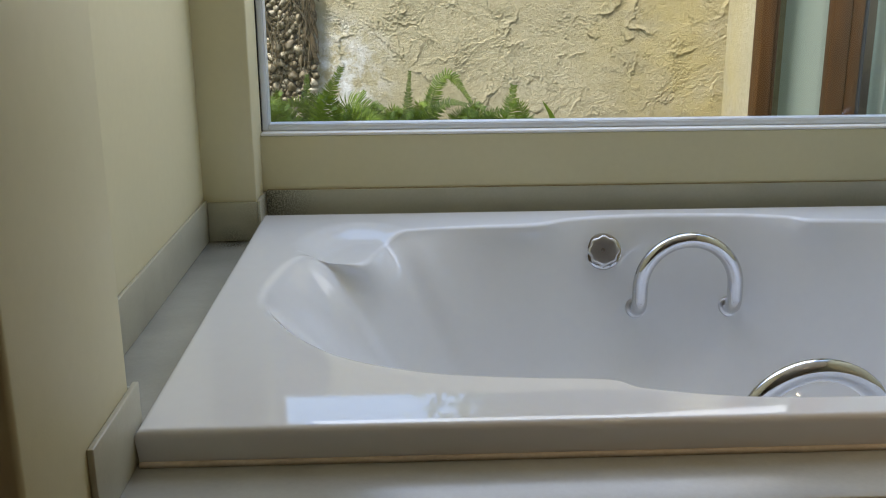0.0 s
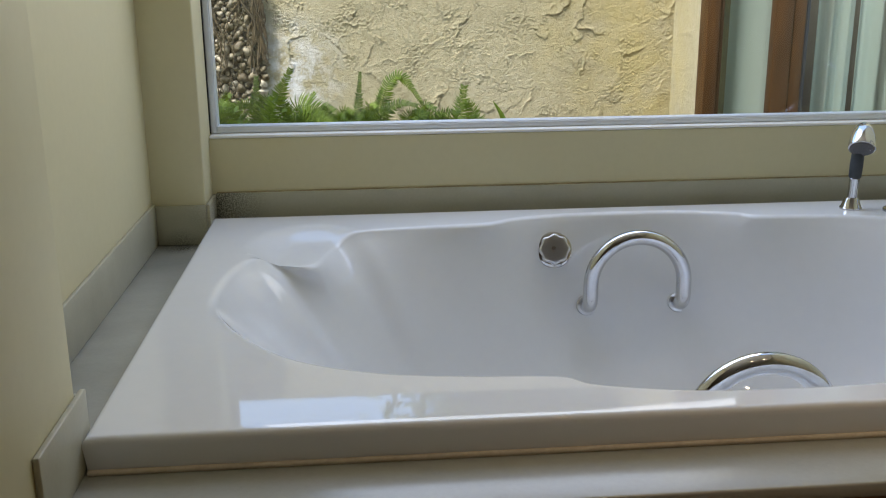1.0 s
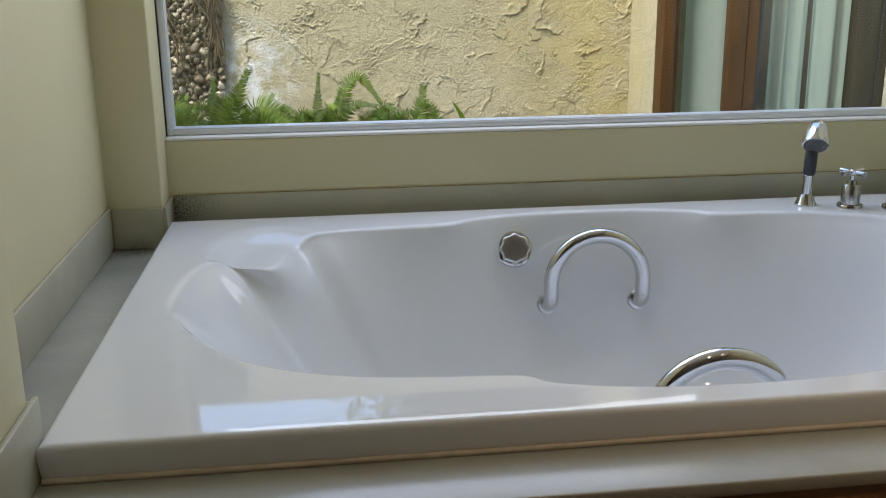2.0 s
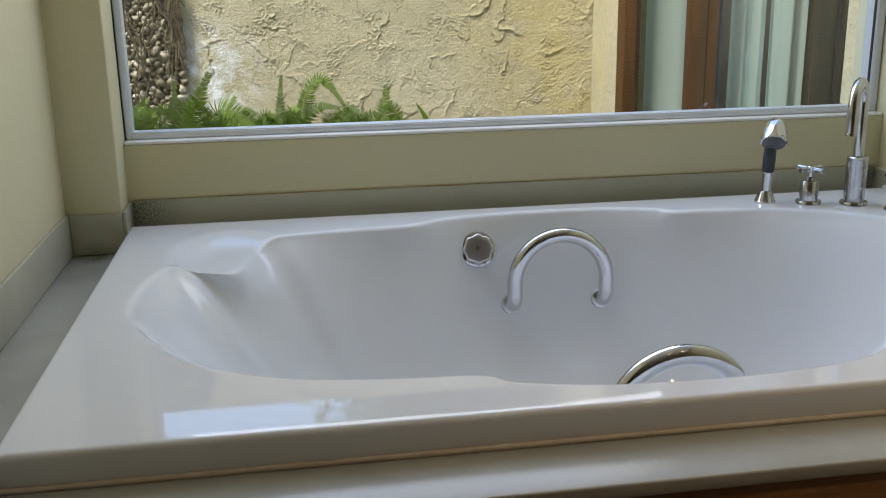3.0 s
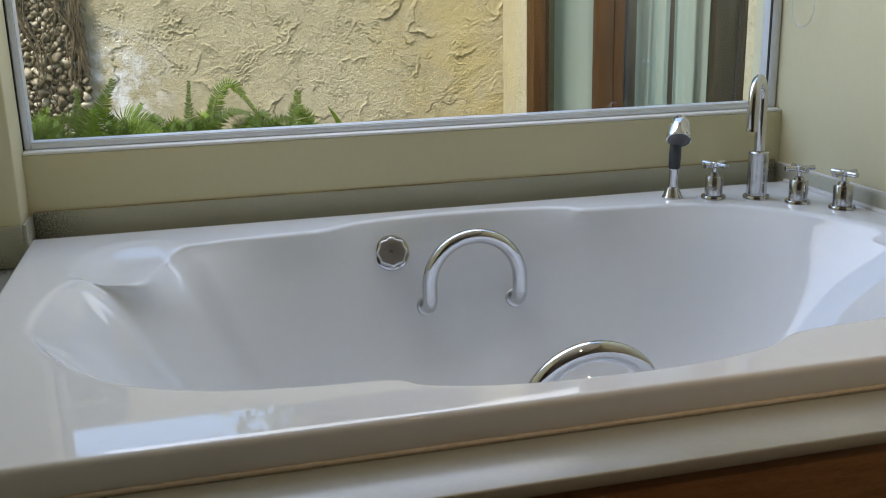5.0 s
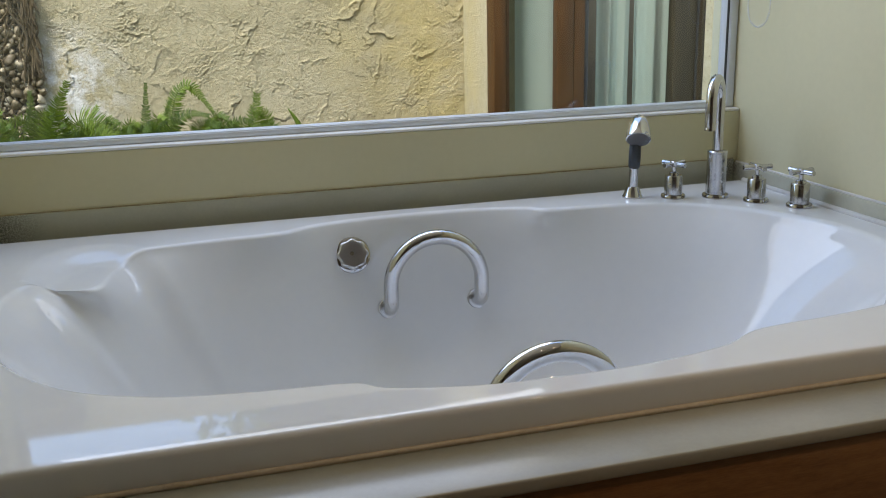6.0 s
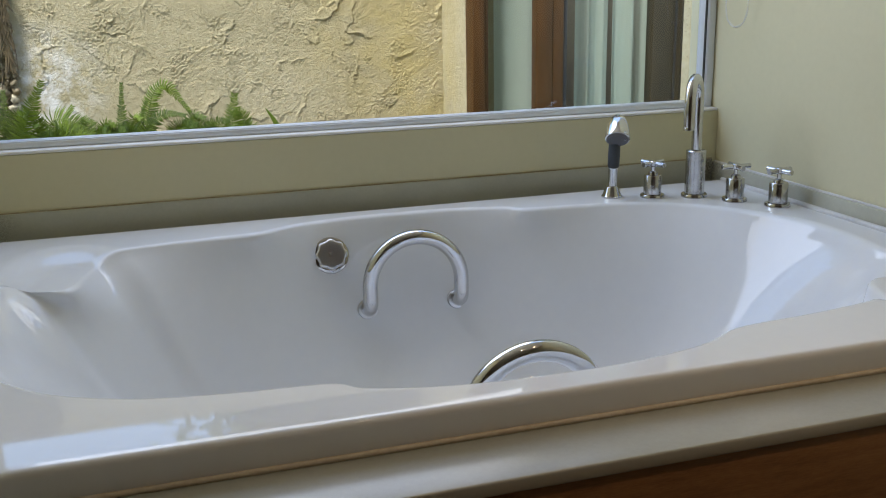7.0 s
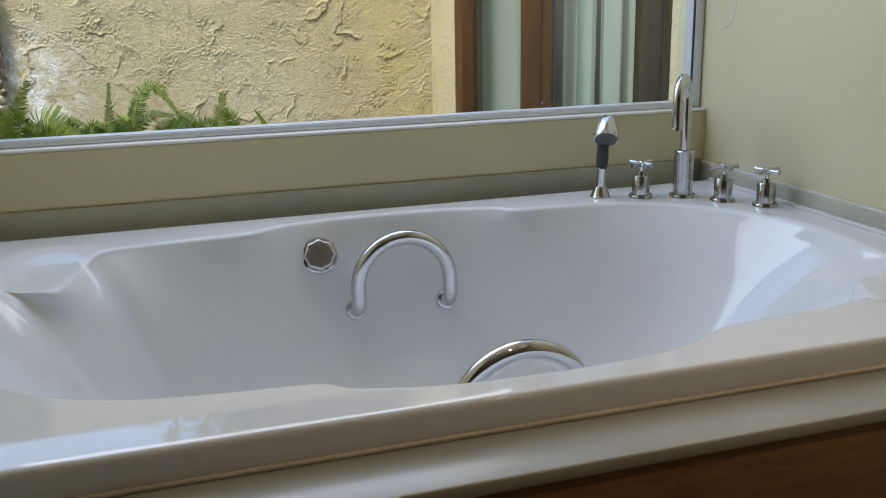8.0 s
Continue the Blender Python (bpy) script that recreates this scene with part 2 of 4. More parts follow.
def tube(points, radius, n=16, bm=None):
    """A round bar along a row of points; radius is a number or one for each point."""
    own = bm is None
    bm = bm or bmesh.new()
    pts = [Vector(p) for p in points]
    radii = radius if isinstance(radius, (list, tuple)) else [radius] * len(pts)
    side = None
    rings = []
    for i, p in enumerate(pts):
        d = (pts[min(i + 1, len(pts) - 1)] - pts[max(i - 1, 0)]).normalized()
        if side is None:
            side = d.orthogonal().normalized()
        side = (side - d * side.dot(d)).normalized()
        up = d.cross(side)
        rings.append([bm.verts.new(p + radii[i] * (math.cos(a) * side + math.sin(a) * up)) for a in (2 * math.pi * k / n for k in range(n))])
    for a, b in zip(rings, rings[1:]):
        for k in range(n):
            bm.faces.new((a[k], a[(k + 1) % n], b[(k + 1) % n], b[k]))
    bm.faces.new(rings[0][::-1])
    bm.faces.new(rings[-1])
    if own:
        finish(bm, True, 50)
    return bm


def spline(pts, steps, closed=False):
    """Catmull-Rom through the points."""
    p = [Vector(q) for q in pts]
    n = len(p)
    out = []
    for i in range(n if closed else n - 1):
        a, b, c, d = (p[(i + k) % n] if closed else p[max(0, min(n - 1, i + k))] for k in (-1, 0, 1, 2))
        for s in range(steps):
            t = s / steps
            out.append(0.5 * (2 * b + (c - a) * t + (2 * a - 5 * b + 4 * c - d) * t * t + (3 * b - a - 3 * c + d) * t ** 3))
    if not closed:
        out.append(p[-1])
    return out


def smooth01(a, b, x):
    t = max(0.0, min(1.0, (x - a) / (b - a)))
    return t * t * (3 - 2 * t)


# ---- the room ----
RIM, DECK = 0.55, 0.503
XL, XR, YB = -0.122, 1.83, 1.15
SILL, HEAD, CEIL = 0.729, 2.38, 2.5

solid("floor", box(-2.2, 2.1, -3.4, -0.105, -0.1, 0.0), "floor", "brown wooden bathroom floor", "floor")
solid("ceiling", box(-2.2, 2.1, -3.4, 1.3, CEIL, CEIL + 0.12), "ceiling", "plain cream painted ceiling", "ceiling")
# left: a pilaster, a recess beside the tub, a second pilaster by the window
solid("wall_left_pilaster", box(-0.5, -0.008, -0.293, 0.024, 0, CEIL - 0.002, 0.006), "wall", "cream painted pilaster beside the tub", "wall")
solid("wall_left", box(-0.49, XL, 0.01, 1.302, 0, CEIL - 0.002), "wall", "cream painted wall of the recess beside the tub", "wall")
solid("wall_window_pilaster", box(XL - 0.02, -0.005, 1.05, 1.3, 0, CEIL - 0.002, 0.004), "wall", "cream painted pilaster next to the window", "wall")
solid("wall_left_room", box(-2.2, -0.502, -0.292, -0.15, 0, CEIL - 0.002), "wall", "cream painted wall turning away from the tub", "wall")
solid("wall_west", box(-2.3, -2.201, -3.4, -0.15, 0, CEIL - 0.002), "plain_wall", "plain pale wall of the room", "wall")
solid("wall_south", box(-2.2, 2.1, -3.5, -3.401, 0, CEIL - 0.002), "plain_wall", "plain pale wall of the room", "wall")
solid("wall_right", box(XR, 2.1, -3.4, 1.3, 0, CEIL - 0.002), "wall", "cream painted wall at the tap end of the tub", "wall")
solid("wall_under_window", box(-0.02, XR + 0.02, YB, 1.298, 0, SILL - 0.0075, 0.003), "wall", "cream painted low wall under the window", "wall")
solid("wall_over_window", box(-0.02, XR + 0.02, YB, 1.298, HEAD, CEIL - 0.002), "wall", "cream painted wall over the window", "wall")
solid("sill_board", box(-0.004, XR - 0.0005, YB - 0.001, 1.235, SILL - 0.0072, SILL, 0.0034, segments=3), "sill", "thin white painted window sill edge", "sill")


# window: aluminium frame, gaskets and one large pane
def window():
    w = thing("window_1", pose(0, 0, 0), "large fixed window in a pale grey aluminium frame", "window", "", "structure")
    x0, x1, z0, z1, y0, y1, t = -0.003, XR - 0.002, SILL + 0.0005, HEAD - 0.002, 1.178, 1.228, 0.0135
    for a, b, c, d in ((x0, x0 + t, z0, z1), (x1 - t - 0.008, x1, z0, z1), (x0 + t, x1 - t - 0.008, z0, z0 + t), (x0 + t, x1 - t - 0.008, z1 - t, z1)):
        part("window_frame", box(a, b, y0, y1, c, d, 0.0025), "aluminium", w)
    s = 0.002
    x1 -= 0.008
    for a, b, c, d in ((x0 + t, x0 + t + s, z0 + t, z1 - t), (x1 - t - s, x1 - t, z0 + t, z1 - t), (x0 + t + s, x1 - t - s, z0 + t, z0 + t + s), (x0 + t + s, x1 - t - s, z1 - t - s, z1 - t)):
        part("glazing_bead", box(a, b, y0 + 0.002, y1 - 0.008, c, d, 0.001), "aluminium", w)
    part("gasket", box(x0 - 0.004, x0 + 0.0005, y0 - 0.003, y0 + 0.01, z0, z1), "gasket", w, "dark sealant line beside the frame")
    part("gasket", box(x1 - t - s - 0.002, x1 - t - s, y0 + 0.004, y0 + 0.012, z0 + t + s, z1 - t - s), "gasket", w)
    bm = bmesh.new()
    y = 0.5 * (y0 + y1)
    bm.faces.new([bm.verts.new(p) for p in ((x0 + t, y, z0 + t), (x1 - t, y, z0 + t), (x1 - t, y, z1 - t), (x0 + t, y, z1 - t))])
    pane = part("pane", bm, "glass", w)
    pane.visible_shadow = False


window()

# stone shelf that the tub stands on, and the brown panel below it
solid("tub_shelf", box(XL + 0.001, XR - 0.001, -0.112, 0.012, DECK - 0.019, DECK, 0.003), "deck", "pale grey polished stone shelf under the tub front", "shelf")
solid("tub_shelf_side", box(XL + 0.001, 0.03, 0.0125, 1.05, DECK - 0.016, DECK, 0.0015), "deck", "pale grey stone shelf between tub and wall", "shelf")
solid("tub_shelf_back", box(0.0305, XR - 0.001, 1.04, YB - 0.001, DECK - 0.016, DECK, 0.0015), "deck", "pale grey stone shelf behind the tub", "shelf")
solid("tub_panel", box(-0.007, XR - 0.001, -0.107, -0.085, 0, DECK - 0.0195, 0.001), "panel", "dark brown wooden front panel under the tub", "panel")

# grey stone skirting round the shelf
SK = 0.5955


def skirting(name, x0, x1, y0, y1, z1=SK):
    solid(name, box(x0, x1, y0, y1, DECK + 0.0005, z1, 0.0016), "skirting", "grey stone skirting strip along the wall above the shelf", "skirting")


skirting("baseboard_back", 0.004, XR - 0.014, YB - 0.008, YB - 0.0005, 0.597)
skirting("baseboard_right", XR - 0.013, XR - 0.0005, -0.112, YB - 0.0005, 0.588)
skirting("baseboard_recess", XL + 0.0005, XL + 0.0075, 0.025, 1.0485, 0.596)
skirting("baseboard_pilaster_face", XL + 0.008, -0.005, 1.0422, 1.0495, 0.592)
skirting("baseboard_pilaster_side", -0.0045, 0.0035, 1.0425, YB - 0.001, 0.5945)
skirting("baseboard_near", -0.0075, 0.0, -0.138, 0.04, 0.597)
skirting("baseboard_near_return", -0.118, -0.008, 0.0245, 0.0318, 0.595)

solid("trim_sealant_back", tube([(0.006, YB - 0.004, 0.5978), (0.6, YB - 0.0035, 0.598), (1.2, YB - 0.004, 0.5977), (XR - 0.014, YB - 0.0035, 0.598)], 0.0017, 8), "old_caulk", "thin yellowed sealant line above the skirting", "sealant")
# white strip added for the light on the right skirting's top edge
solid("trim_lit_edge_right", tube([(XR - 0.003, -0.11, 0.5888), (XR - 0.0035, 0.5, 0.589), (XR - 0.003, YB - 0.002, 0.5888)], 0.0035, 8), "white_caulk", "thin white line added as the lit top edge of the skirting", "sealant")


# ---- the tub ----
CX, CY, HX, HY = 0.906, 0.55, 0.906, 0.55
HALF = [(-0.818, -0.018), (-0.813, 0.075), (-0.803, 0.135), (-0.788, 0.182), (-0.762, 0.221), (-0.735, 0.226), (-0.708, 0.216), (-0.68, 0.212), (-0.656, 0.24),
        (-0.643, 0.288), (-0.627, 0.342), (-0.60, 0.377), (-0.54, 0.395), (-0.427, 0.41), (-0.303, 0.422), (-0.22, 0.463), (-0.10, 0.487), (0.037, 0.491), (0.16, 0.482),
        (0.27, 0.452), (0.311, 0.421), (0.43, 0.408), (0.552, 0.383), (0.666, 0.322), (0.75, 0.222), (0.806, 0.105)]


def tub_shell():
    """Rim, skirt and basin as one sheet of rings; the outline is the same when turned by half a circle."""
    other = [(-x, -y, 0) for x, y in HALF]
    for i, w in ((3, 0.5), (4, 1.0), (5, 1.0), (6, 1.0), (7, 1.0), (8, 0.9), (9, 0.7), (10, 0.4)):
        other[i] = (other[i][0] + 0.028 * w, other[i][1] - 0.028 * w, 0)
    loop = spline([(x, y, 0) for x, y in HALF] + other, 40, True)
    lengths = [0.0]
    for a, b in zip(loop, loop[1:] + loop[:1]):
        lengths.append(lengths[-1] + (b - a).length)
    n = 480
    rim = []
    k = 0
    for i in range(n):
        s = lengths[-1] * i / n
        while lengths[k + 1] < s:
            k += 1
        f = (s - lengths[k]) / (lengths[k + 1] - lengths[k])
        rim.append(loop[k].lerp(loop[(k + 1) % len(loop)], f))
    rim = np.array([(p.x, p.y) for p in rim])
    ang = np.unwrap(np.arctan2(rim[:, 1] / 0.5, rim[:, 0] / 0.86))
    turn = ang[-1] - ang[0]
    ramp_part = np.linspace(0, turn * n / (n - 1), n, endpoint=False)
    dev = ang - ramp_part
    for _ in range(3):
        dev = sum(np.roll(dev, j) for j in range(-14, 15)) / 29
    ang = ramp_part + dev
    ca, sa = np.cos(ang), np.sin(ang)
    # outer rectangle
    rr = 1 / np.maximum(np.abs(ca) * 0.86 / HX, np.abs(sa) * 0.5 / HY)
    outer = np.stack([rr * ca * 0.86, rr * sa * 0.5], 1)
    for cx, cy in ((-1, -1), (-1, 1), (1, -1), (1, 1)):
        j = int(np.argmin(np.hypot(outer[:, 0] - cx * HX, outer[:, 1] - cy * HY)))
        outer[j] = (cx * HX, cy * HY)
    # floor outline: a rounded oblong
    q = 2 / 3.0
    low = np.stack([0.45 * np.sign(ca) * np.abs(ca) ** q, 0.235 * np.sign(sa) * np.abs(sa) ** q], 1)
    # the alcoves at mid-length that hold the bars
    base = rim.copy()
    mid = (np.abs(rim[:, 0]) < 0.31)
    base[mid, 1] = np.sign(rim[mid, 1]) * np.minimum(np.abs(rim[mid, 1]), 0.424)
    bulge = rim - base
    bm = bmesh.new()
    rings = []

    def dish(xy):
        """The two corner rests sink gently towards the basin."""
        out = np.zeros(len(xy))
        for sgn in (1, -1):
            d = np.hypot((xy[:, 0] * sgn + 0.675) / 0.125, (xy[:, 1] * sgn - 0.265) / 0.20)
            t = np.clip((1 - d) / 0.5, 0, 1)
            out += 0.023 * t * t * (3 - 2 * t)
        return out

    def ring(xy, z):
        z = np.broadcast_to(z, (n,))
        rings.append([bm.verts.new((CX + p[0], CY + p[1], h)) for p, h in zip(xy, z)])

    inward = lambda p, d: p * (1 - d / np.hypot(p[:, 0], p[:, 1]))[:, None]
    sq = lambda d: np.stack([np.clip(outer[:, 0], -HX + d, HX - d), np.clip(outer[:, 1], -HY + d, HY - d)], 1)
    # skirt, from below
    ring(sq(0.012), DECK + 0.001)
    ring(sq(0.003), DECK + 0.001)
    ring(sq(0.0022), DECK + 0.012)
    ring(sq(0.0), RIM - 0.012)
    for a in (15, 35, 55, 75, 90):
        ring(sq(0.009 * (1 - math.cos(radians(a)))), RIM - 0.009 * (1 - math.sin(radians(a))))
    # rim
    start = sq(0.009)
    # the lip is softest at the two ends
    ends = np.clip((np.abs(rim[:, 0]) - 0.45) / 0.25, 0, 1) * np.clip((0.2 - rim[:, 1] * -np.sign(rim[:, 0])) / 0.12, 0, 1)
    for _ in range(3):
        ends = sum(np.roll(ends, j) for j in range(-9, 10)) / 19
    lip = 0.015 + 0.011 * ends
    dxy = low - rim
    dirs = dxy / np.hypot(dxy[:, 0], dxy[:, 1])[:, None]
    inner = rim - dirs * (lip * 0.7)[:, None]
    for j in range(1, 16):
        f = j / 16
        p = start * (1 - f) + inner * f
        ring(p, RIM - dish(p))
    # lip, then the wall, then the floor
    drop = dish(inner)
    depth = 0.42
    for a in range(0, 61, 10):
        p = inner + dirs * (lip * math.sin(radians(a)))[:, None]
        ring(p, RIM - drop - lip * (1 - math.cos(radians(a))))
    g0 = lip * (1 - math.cos(radians(60))) / depth
    first = inner + dirs * (lip * math.sin(radians(60)))[:, None]
    fade_u = np.clip(1 - (rim[:, 0] / 0.3) ** 2, 0, 1) ** 0.5
    reach = 0.30 + 0.55 * fade_u
    # deeper down the outline loses its lobes: an inner, ever smoother outline
    flat = first - bulge
    radial = np.hypot(flat[:, 0] / 0.86, flat[:, 1] / 0.5)

    def inner_outline(k):
        r = np.min([np.roll(radial, j) for j in range(-k, k + 1)], axis=0)
        for _ in range(3):
            r = sum(np.roll(r, j) for j in range(-k, k + 1)) / (2 * k + 1)
        return np.stack([r * ca * 0.86, r * sa * 0.5], 1)

    soft = inner_outline(24)
    mild = flat
    for _ in range(3):
        mild = sum(np.roll(mild, j, axis=0) for j in range(-11, 12)) / 23
    walls, heights = [], []
    for j in range(1, 37):
        e = j / 36
        h = 0.62 * e + 0.10 * e * e if e < 0.8 else 0.56 + (1 - math.sqrt(max(0.0, 1 - ((e - 0.8) / 0.2) ** 2))) * 0.44
        w = 1 - np.clip((e - reach + 0.09) / 0.18, 0, 1)
        w = w * w * (3 - 2 * w)
        b0, b = smooth01(0.0, 0.5, e), smooth01(0.1, 1.0, e)
        lin = (((first - bulge) * (1 - b0) + mild * b0) * (1 - b) + soft * b) * (1 - h) + low * h
        p = lin + bulge * (w * (1 - 0.1 * e))[:, None]
        walls.append(p)
        heights.append(RIM - drop * (1 - e) - g0 * depth - e * (depth - g0 * depth))
    # the moulded sheet has no folds: relax it, least near the lip and round the bars
    sheet = np.array([first] + walls)
    ease = np.array([smooth01(0.0, 0.09, j / 36) for j in range(37)])[:, None] * (1 - 0.85 * fade_u)[None, :]
    corner = np.clip((np.abs(rim[:, 0]) - 0.56) / 0.1, 0, 1)
    ease[1:] = np.maximum(ease[1:], 0.7 * corner[None, :])
    for _ in range(420):
        level = (np.roll(sheet, 1, 1) + np.roll(sheet, -1, 1)) / 2 - sheet
        steep = np.zeros_like(sheet)
        steep[1:-1] = (sheet[2:] + sheet[:-2]) / 2 - sheet[1:-1]
        sheet = sheet + ease[:, :, None] * (0.55 * level + 0.1 * steep)
        # nowhere does it hang over: each ring lies inside the one above
        girth = np.hypot(sheet[:, :, 0] / 0.86, sheet[:, :, 1] / 0.5)
        tight = np.minimum.accumulate(girth + 0.002 * np.arange(37)[:, None], axis=0) - 0.002 * np.arange(37)[:, None]
        sheet = sheet * (tight / girth)[:, :, None]
    for p, h in zip(sheet[1:], heights):
        ring(p, h)
    for f in (0.75, 0.5, 0.25):
        ring(low * f, RIM - depth - 0.003 * (1 - f))
    for a, b in zip(rings, rings[1:]):
        for i in range(n):
            j = (i + 1) % n
            bm.faces.new((a[i], a[j], b[j], b[i]))
    bm.faces.new(rings[-1])
    finish(bm, True, 60)
    return bm


def grab_bar(parent, m):
    """A bent chrome bar: two legs leave the basin wall, rise and meet in a half circle."""
    r, half, z0, z1 = 0.0167, 0.105, 0.358, 0.4135
    pts = [(-half, 0.06, z0 - 0.012)]
    pts += [(-half, 0.025 - 0.025 * math.sin(a), z0 + 0.025 * (1 - math.cos(a))) for a in (0.0, 0.4, 0.8, 1.2, math.pi / 2)]
    pts += [(-half, 0, z1 - 0.03)]
    pts += [(-half * math.cos(a), 0, z1 + half * math.sin(a)) for a in (math.pi * k / 28 for k in range(29))]
    pts += [(-x, y, z) for x, y, z in pts[6::-1]]
    pts = [m @ Vector(p) for p in pts]
    bar = part("grab_bar", tube(pts, r, 22), "chrome", parent, "polished chrome grab bar")
    for s in (-1, 1):
        fl = m @ pose(s * half, 0.03, z0 - 0.003, 74, 0, 0)
        part("flange", lathe([(0.0225, -0.03), (0.0225, -0.002), (0.0212, 0.0), (0.0155, 0.0005)], 28, fl), "frosted_chrome", bar)


def overflow_knob(parent):
    m = pose(0.763, 1.0, 0.477, 68, 0, -4)
    plate = part("overflow_plate", lathe([(0.041, -0.03), (0.041, 0.002), (0.0395, 0.005), (0.034, 0.007), (0.012, 0.007)], 44, m), "chrome", parent, "round chrome overflow plate")
    bm = bmesh.new()
    n = 72
    rows = []
    for z, base, wave in ((0.006, 0.0335, 0.0018), (0.017, 0.0335, 0.0018), (0.0205, 0.0315, 0.0016), (0.0215, 0.028, 0.0008), (0.0195, 0.012, 0.0)):
        rows.append([bm.verts.new(m @ Vector((rad * math.cos(a), rad * math.sin(a), z))) for a, rad in ((2 * math.pi * i / n, base + wave * math.cos(8 * 2 * math.pi * i / n)) for i in range(n))])
    for a, b in zip(rows, rows[1:]):
        for i in range(n):
            bm.faces.new((a[i], a[(i + 1) % n], b[(i + 1) % n], b[i]))
    bm.faces.new(rows[-1])
    bm.faces.new(rows[0][::-1])
    part("overflow_dial", finish(bm, True, 50), "frosted_chrome", plate, "scalloped chrome dial dulled by limescale")


def bathtub():
    tub = thing("bathtub", pose(0, 0, 0), "white acrylic bathtub with shaped rim set on stone shelf", "bathtub")
    part("shell", tub_shell(), "acrylic", tub)
    part("sealant_bead", tube([(0.004, -0.001, DECK + 0.003), (0.6, -0.0015, DECK + 0.003), (1.2, -0.001, DECK + 0.003), (1.81, -0.001, DECK + 0.003)], 0.004, 10), "caulk", tub, "cream sealant bead")
    part("sealant_bead", tube([(1.8135, 0.01, RIM), (1.8125, 0.5, RIM + 0.001), (1.8135, 1.09, RIM)], 0.007, 12), "white_caulk", tub, "white sealant bead")
    part("sealant_bead", tube([(0.0, 0.01, DECK + 0.004), (-0.001, 0.5, DECK + 0.004), (0.0, 1.04, DECK + 0.004)], 0.004, 10), "white_caulk", tub, "white sealant bead")
    grab_bar(tub, pose(0.939, 0.932, 0))
    grab_bar(tub, pose(0.911, 0.192, 0.008, 0, 0, 180))
    overflow_knob(tub)
    part("drain", lathe([(0.035, -0.002), (0.035, 0.003), (0.03, 0.005), (0.012, 0.004)], 32, pose(0.906, 0.55, RIM - 0.4225)), "chrome", tub)


bathtub()


# ---- taps on the rim ----
def tap_handle():
    t = thing("tap_handle", pose(1.545, 0.975, RIM, 0, 0, 20), "chrome tap with a cross handle on tub rim", "tap", "taps on the tub rim")
    part("base", lathe([(0.029, 0.0), (0.029, 0.005), (0.0275, 0.0075), (0.022, 0.008)], 40), "chrome", t)
    part("body", lathe([(0.0212, 0.0082), (0.0212, 0.052), (0.0195, 0.0545), (0.012, 0.055), (0.011, 0.061), (0.008, 0.063)], 40), "worn_chrome", t)
    part("stem", lathe([(0.0055, 0.0632), (0.0055, 0.074)], 20), "chrome", t)
    cross = part("cross", lathe([(0.0085, 0.0742), (0.0105, 0.077), (0.0105, 0.086), (0.008, 0.088)], 24), "chrome", t)
    for k in range(4):
        m = pose(0, 0, 0.081, 0, 0, 90 * k) @ pose(0, 0, 0, 0, 90, 0)
        part("arm", lathe([(0.0058, 0.009), (0.0058, 0.025), (0.0062, 0.0255), (0.0064, 0.0335), (0.0055, 0.0348)], 18, m), "chrome", cross)
    return t


first_tap = tap_handle()
copy_thing(first_tap, pose(1.70, 0.866, RIM, 0, 0, -8))
copy_thing(first_tap, pose(1.757, 0.782, RIM, 0, 0, 12))


def spout():
    s = thing("bath_spout", pose(1.639, 0.942, RIM, 0, 0, 0), "tall chrome swan neck spout on tub rim", "spout")
    part("base", lathe([(0.031, 0.0), (0.031, 0.0055), (0.0295, 0.008), (0.0245, 0.0085)], 44), "chrome", s)
    part("body", lathe([(0.0232, 0.0087), (0.0232, 0.106), (0.0238, 0.1065), (0.0238, 0.11), (0.021, 0.1125), (0.0135, 0.113)], 44), "worn_chrome", s, "limescaled chrome barrel")
    d = Vector((-0.69, -0.72, 0)).normalized()
    r = 0.047
    pts = [(0, 0, 0.1132), (0, 0, 0.17), (0, 0, 0.235)]
    for k in range(1, 19):
        a = math.pi * k / 18
        c = d * r * (1 - math.cos(a))
        pts.append((c.x, c.y, 0.235 + r * 1.02 * math.sin(a)))
    end = d * 2 * r
    pts += [(end.x, end.y, 0.21), (end.x, end.y, 0.178)]
    part("neck", tube(pts, 0.0122, 24), "chrome", s)
    part("outlet", lathe([(0.0126, 0.172), (0.0126, 0.1778), (0.0122, 0.179)], 24, pose(end.x, end.y, 0)), "worn_chrome", s)


spout()


